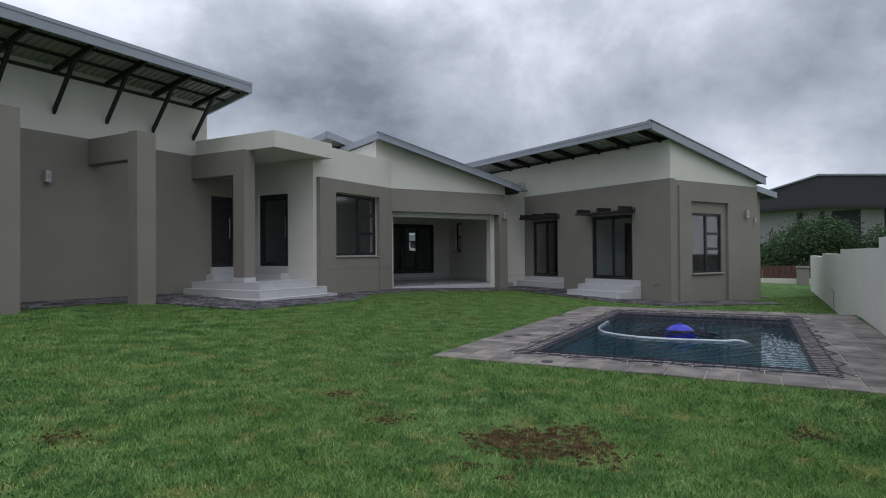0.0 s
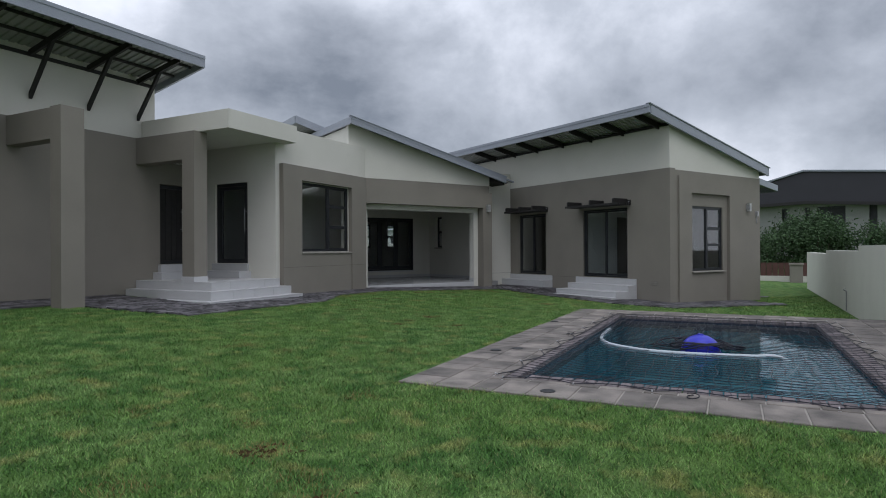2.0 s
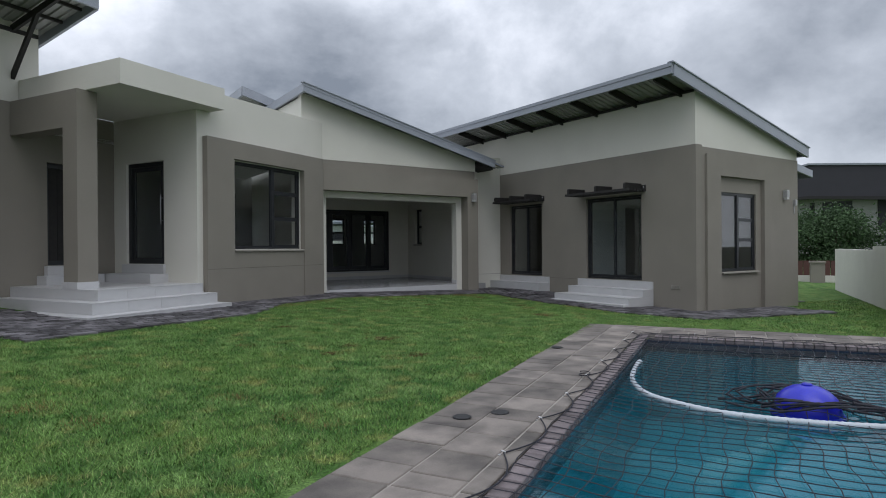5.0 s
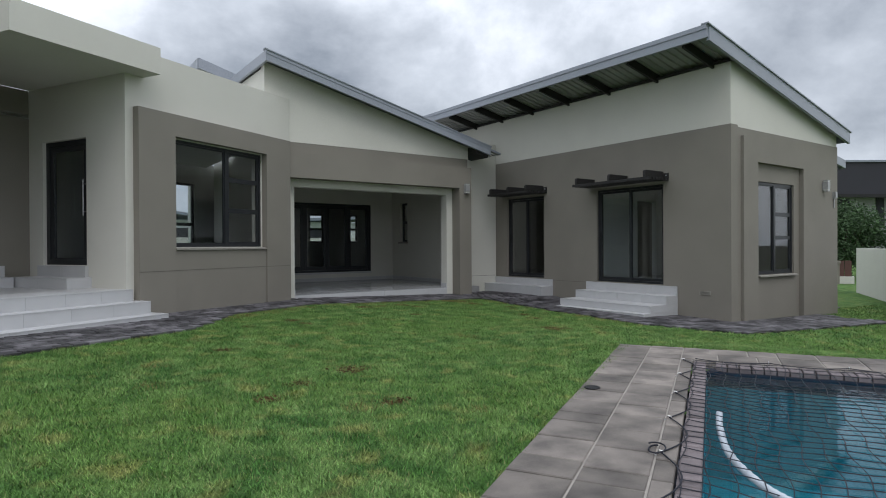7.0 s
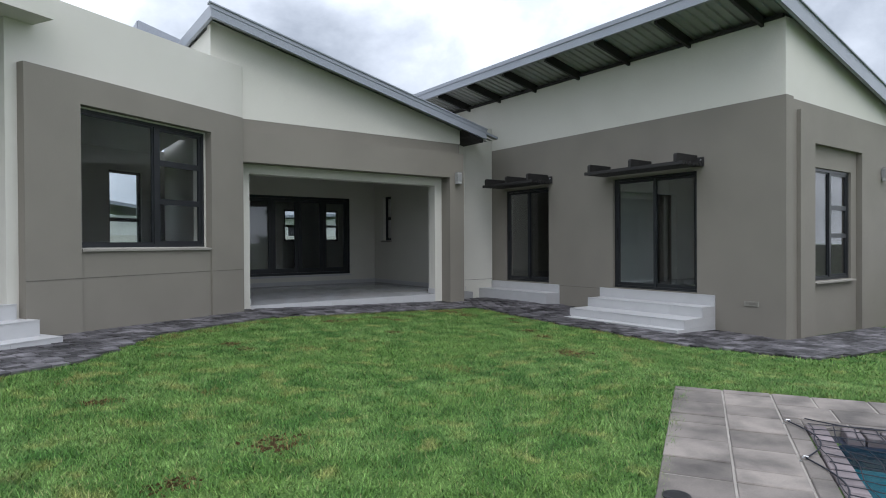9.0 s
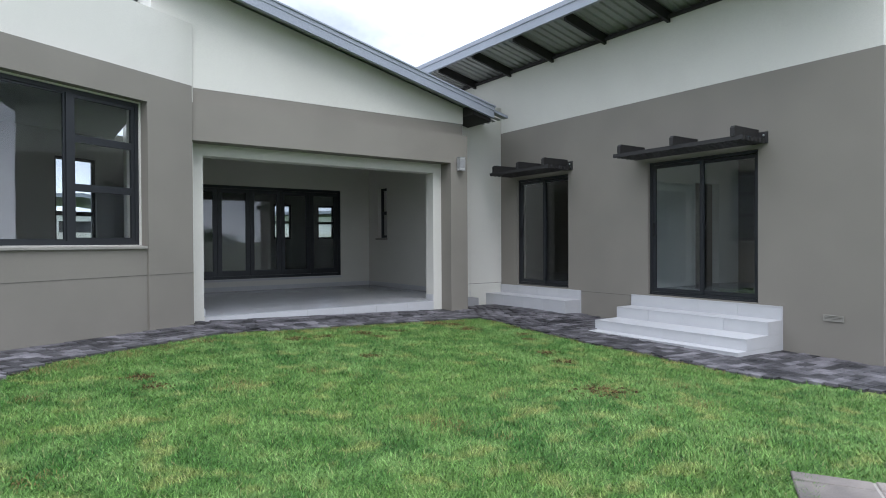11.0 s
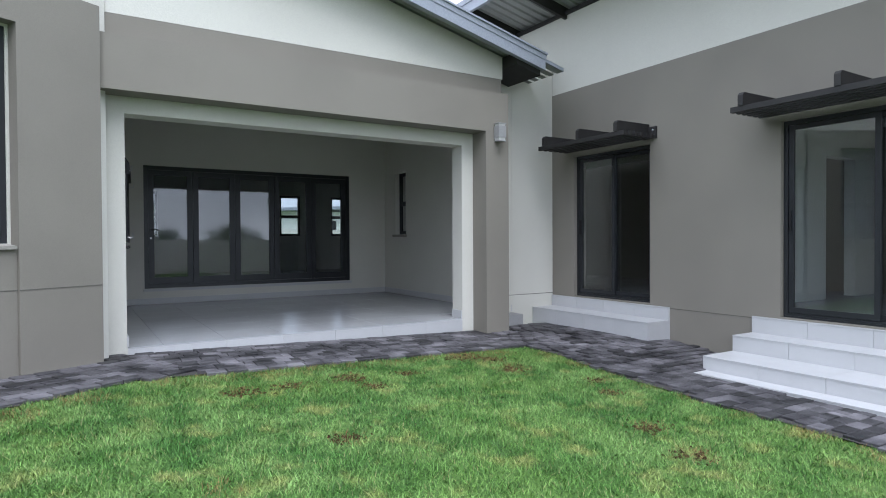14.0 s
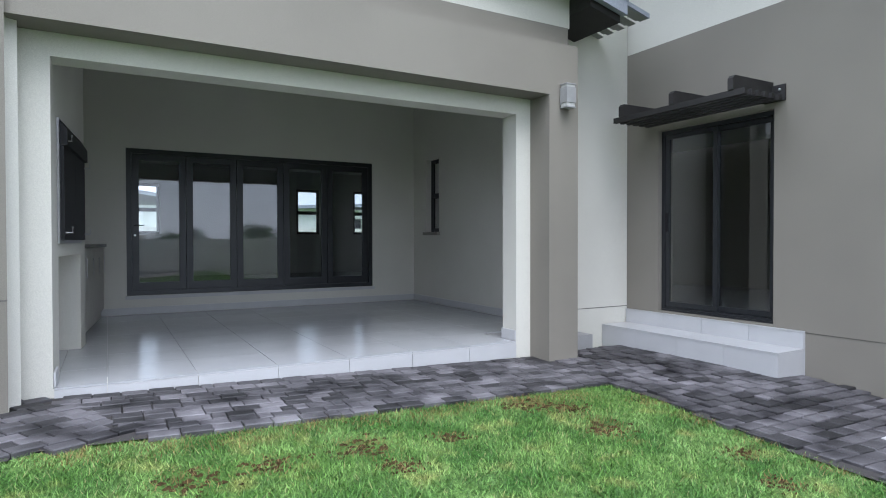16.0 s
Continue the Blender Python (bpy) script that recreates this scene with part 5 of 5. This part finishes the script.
def paved(x, y):
    """Whether the cobbled path round the house covers a place."""
    dx, dy = x - 10.548, y - 20.417
    u, v = 0.8746 * dx + 0.4848 * dy, -0.4848 * dx + 0.8746 * dy
    if u < 0.9 and v < 2.7 and x < 11.6:
        if u > -2.5:
            return v > -0.92 or (u > -0.6 and y > 19.52)
        if u > -8.0:
            return v > -0.92 - 0.8 * min((-2.5 - u) / 1.6, 1.0)
        return v > 1.3 or (u > -8.5 and v > -1.72 + (-8.0 - u) * 6)
    edge = 15.03 + max(0.0, 0.12 * (y - 17.5))
    if x < edge or (y > 19.5 and x < 15.7):
        return y > 19.52 and x > 10.8
    if y > 14.6:
        return True
    return y > 13.0 - 0.10 * (x - 15.6) and x > 15.03 + (14.6 - y) * 0.42 and x < 20.6 + 0.2 * math.sin(7 * y)


def walled(x, y):
    """Under the house itself, its steps or the patio floor."""
    dx, dy = x - 10.548, y - 20.417
    u, v = 0.8746 * dx + 0.4848 * dy, -0.4848 * dx + 0.8746 * dy
    if u < 0.05 and v > 2.6:
        return True
    if -3.7 < u < 0.05 and v > -0.10:
        return True
    if -6.5 < u < -3.62 and v > -0.6:
        return True
    if y > 20.69 and x > 10.5 and u > 0:
        return True
    if 15.24 < x < 15.63 and y > 20.37:
        return True
    if 17.0 < x < 21.7 and y > 13.96:
        return True
    return 15.86 < x and 15.12 < y < 17.58 and x < 17.2


def cobbles():
    rng = random.Random(21)
    bed_v, bed_f, seen = [], [], {}
    step = 0.1
    for i in range(int(26 / step)):
        for j in range(int(16 / step)):
            x, y = round(-3 + i * step, 2), round(10 + j * step, 2)
            if paved(x + step / 2, y + step / 2) and not walled(x + step / 2, y + step / 2):
                quad = []
                for px, py in ((x, y), (round(x + step, 2), y), (round(x + step, 2), round(y + step, 2)), (x, round(y + step, 2))):
                    if (px, py) not in seen:
                        seen[px, py] = len(bed_v)
                        bed_v.append((px, py, ground_z(px, py) - 0.004))
                    quad.append(seen[px, py])
                bed_f.append(quad)
    me = bpy.data.meshes.new("pavement_house")
    me.from_pydata(bed_v, [], bed_f)
    me.materials.append(M_BED)
    p = tagged(new("pavement_house", me), "mixed slate grey cobble paving along the house", kind="structure")
    W, D = 0.190, 0.120
    shapes = [chamfered(W - 0.008, D - 0.008, 0.06, 0.006, "cobble", M_COBBLE), chamfered(W / 2 - 0.006, D - 0.008, 0.06, 0.006, "cobble", M_COBBLE)]
    spots = []
    for frame_m, region in ((WING, "wing"), (HOUSE, "house")):
        r0, r1 = (-18, 2) if region == "wing" else (10.5, 23.2)
        s0, s1 = (-2.0, 2.7) if region == "wing" else (11.9, 20.9)
        j = 0
        s = s0
        while s < s1:
            r = r0 + (j % 2) * W / 2 + rng.choice((0, 0.03, 0.06))
            while r < r1:
                half = rng.random() < 0.13
                w = W / 2 if half else W
                c = frame_m @ Vector((r + w / 2, s + D / 2, 0))
                dx, dy = c.x - 10.548, c.y - 20.417
                u = 0.8746 * dx + 0.4848 * dy
                mine = (u < 0.30 and c.x < 11.3) == (region == "wing")
                if mine and paved(c.x, c.y) and not walled(c.x, c.y):
                    spots.append((c, half, frame_m, region))
                r += w
            s += D
            j += 1
    near = [q for q in spots if q[3] == "house" and q[0].y > 18.3 and q[0].x < 16.4]
    near.sort(key=lambda q: q[0].x + (20.5 - q[0].y) * 0.6)
    near = near[:300]
    keep = {id(q) for q in near}
    vs, fs = [], []
    tmpl = [([tuple(v.co) for v in me.vertices], [tuple(f.vertices) for f in me.polygons]) for me in shapes]
    for q in spots:
        c, half, fm, region = q
        turn = 29 if region == "wing" else 0
        m = pose(c.x, c.y, ground_z(c.x, c.y) - 0.045 + rng.uniform(-0.003, 0.004), rng.uniform(-0.8, 0.8) + 1.4, rng.uniform(-0.8, 0.8) + 1.6, turn + rng.uniform(-1, 1))
        if id(q) in keep:
            lay("cobble", shapes[half], p, m)
        else:
            b = len(vs)
            tv, tf = tmpl[half]
            vs += [tuple(m @ Vector(v)) for v in tv]
            fs += [tuple(b + k for k in f) for f in tf]
    me = bpy.data.meshes.new("cobbles")
    me.from_pydata(vs, [], fs)
    me.materials.append(M_COBBLE_FAR)
    rest = tagged(new("cobbles", me), "slate grey cobbles laid along the house walls", kind="stuff")
    rest.parent = p


cobbles()


# ---- lawn ----
BARE = [(4.14, 5.40, 0.5), (3.88, 5.62, 0.22), (4.52, 5.38, 0.3), (4.4, 5.0, 0.25), (3.42, 7.4, 0.2), (3.44, 6.43, 0.2), (6.03, 4.41, 0.18), (1.14, 7.05, 0.2),
        (12.54, 18.86, 0.2), (12.63, 18.5, 0.13), (14.15, 19.2, 0.26), (14.25, 18.5, 0.2), (14.35, 19.0, 0.15), (11.97, 18.8, 0.16), (11.55, 18.76, 0.18), (14.7, 17.8, 0.13),
        (13.13, 18.8, 0.12), (14.48, 17.39, 0.13), (9.46, 17.34, 0.16), (9.51, 16.9, 0.14), (13.07, 14.87, 0.3), (13.95, 16.55, 0.15), (13.76, 16.03, 0.15),
        (8.62, 13.47, 0.2), (8.35, 12.14, 0.15), (7.46, 12.73, 0.15), (7.9, 13.11, 0.13), (7.76, 15.14, 0.14), (11.89, 17.31, 0.13)]
_wr = random.Random(31)
WORN = [(_wr.uniform(2.0, 14.6), _wr.uniform(5.5, 18.8), _wr.uniform(0.07, 0.2)) for _ in range(70)]


def bare_patches():
    """Each worn patch is a scatter of small crumbly soil spots between the blades."""
    for x, y, r in BARE:
        rng = random.Random(int(x * 100))
        bm = bmesh.new()
        for _ in range(150 if r > 0.4 else 46):
            q = r * (rng.uniform(0.04, 0.13) if r > 0.4 else rng.uniform(0.04, 0.13))
            cx, cy = x + rng.gauss(0, 0.42) * r * 1.3, y + rng.gauss(0, 0.42) * r
            n = 11
            ring = []
            for k in range(n):
                a = k * math.tau / n
                e = q * rng.uniform(0.5, 1.15)
                px, py = cx + e * 1.25 * math.cos(a), cy + e * math.sin(a)
                ring.append(bm.verts.new((px, py, ground_z(px, py) - 0.0185)))
            mid_v = bm.verts.new((cx, cy, ground_z(cx, cy) - 0.004 - rng.uniform(0, 0.006)))
            for k in range(n):
                bm.faces.new((ring[k], ring[(k + 1) % n], mid_v))
        solid("bare_soil", bm, M_SOIL, HOUSE, "bare reddish brown soil between dry blades in the worn lawn", "soil patch", "worn lawn patches", "stuff")


bare_patches()


def lawn(name, x0, x1, y0, y1, density, length, width, seed, label, dead=None):
    rng = np.random.default_rng(seed)
    n = int((x1 - x0) * (y1 - y0) * density)
    x, y = rng.uniform(x0, x1, n), rng.uniform(y0, y1, n)
    dx, dy = x - 10.548, y - 20.417
    u, v = 0.8746 * dx + 0.4848 * dy, -0.4848 * dx + 0.8746 * dy
    ok = ~((u > -10.33) & (u < -2.28) & (v > -13.1) & (v < -7.58)) & (v > -13.08)
    jit = rng.normal(0, 0.018, n)
    ok &= np.array([not (paved(a, b + j) or walled(a, b)) for a, b, j in zip(x, y, jit)])
    if dead:
        hit = np.zeros(n, bool)
        for cx, cy, r in dead:
            hit |= np.hypot(x - cx, y - cy) / r < rng.uniform(0.1, 1.35, n)
        ok &= hit
    for cx, cy, r in BARE if not dead else ():
        d = np.hypot(x - cx, y - cy) / r + 0.35 * np.sin(x * 23 + cy) * np.sin(y * 19 + cx)
        ok &= ~((d < 1.0) & (rng.uniform(0, 1, n) < (0.88 if r > 0.4 else 0.92) - 0.40 * d))
    x, y, u, v = x[ok], y[ok], u[ok], v[ok]
    n = len(x)
    z = -0.02 + 0.025 * (y - 8.6) - 0.028 * (x - 5.2)
    d = np.hypot(np.maximum(np.maximum(-10.5 - u, u + 2.4), 0), np.maximum(np.maximum(-13.1 - v, v + 7.55), 0))
    w = np.clip(1 - d / 2.2, 0, 1)
    w = w * w * (3 - 2 * w)
    z = z * (1 - w) + 0.012 * w - 0.022
    a = rng.uniform(0, 2 * np.pi, n)
    clump = 0.82 + 0.18 * np.sin(x * 11.3 + 2.4 * np.sin(y * 5.3)) * np.sin(y * 10.1 + 2.2 * np.sin(x * 4.9))
    h = length * rng.uniform(0.45, 1.25, n) * clump
    lean = h * rng.uniform(0.3, 1.5, n)
    b = a + rng.normal(0, 0.6, n)
    hw = width * rng.uniform(0.6, 1.3, n) / 2
    co = np.empty((n, 3, 3))
    co[:, 0] = np.stack((x + np.cos(a + np.pi / 2) * hw, y + np.sin(a + np.pi / 2) * hw, z), 1)
    co[:, 1] = np.stack((x - np.cos(a + np.pi / 2) * hw, y - np.sin(a + np.pi / 2) * hw, z), 1)
    co[:, 2] = np.stack((x + np.cos(b) * lean, y + np.sin(b) * lean, z + h), 1)
    me = bpy.data.meshes.new(name)
    me.vertices.add(3 * n)
    me.vertices.foreach_set("co", co.ravel())
    me.loops.add(3 * n)
    me.loops.foreach_set("vertex_index", np.arange(3 * n, dtype=np.int32))
    me.polygons.add(n)
    me.polygons.foreach_set("loop_start", np.arange(0, 3 * n, 3, dtype=np.int32))
    me.polygons.foreach_set("loop_total", np.full(n, 3, dtype=np.int32))
    me.update(calc_edges=True)
    me.materials.append(M_STRAW if dead else M_BLADE)
    return tagged(new(name, me), label, "grass", kind="stuff")


EDGES = [(11.0 + 0.45 * k, 19.42 - 0.05 * (k % 3), 0.2) for k in range(9)] + [(15.12 - 0.02 * k, 18.9 - 0.5 * k, 0.18) for k in range(9)] + [(10.4 - 0.45 * k, 19.05 - 0.26 * k, 0.2) for k in range(5)]
lawn("dead_grass", 0.8, 15.2, 4.4, 19.8, 4600, 0.034, 0.0048, 12, "straw-coloured dead grass on worn lawn patches", BARE + WORN)
lawn("dead_grass", 7.0, 15.3, 13.5, 19.9, 5200, 0.038, 0.0050, 13, "straw-coloured dead grass along the paving edge", EDGES)
lawn("grass", 1.0, 15.2, 3.0, 20.0, 6200, 0.035, 0.0058, 5, "short green lawn grass with yellowed tufts")
lawn("grass", 1.0, 15.2, 3.0, 20.0, 900, 0.042, 0.0060, 9, "taller pale grass blades scattered in the lawn")
lawn("grass", -5.0, 1.0, 3.0, 20.0, 1800, 0.040, 0.009, 6, "short green lawn grass beside the left wing")
lawn("grass", 15.2, 27.0, 6.0, 15.0, 1100, 0.045, 0.012, 7, "short green lawn grass beside the boundary wall")
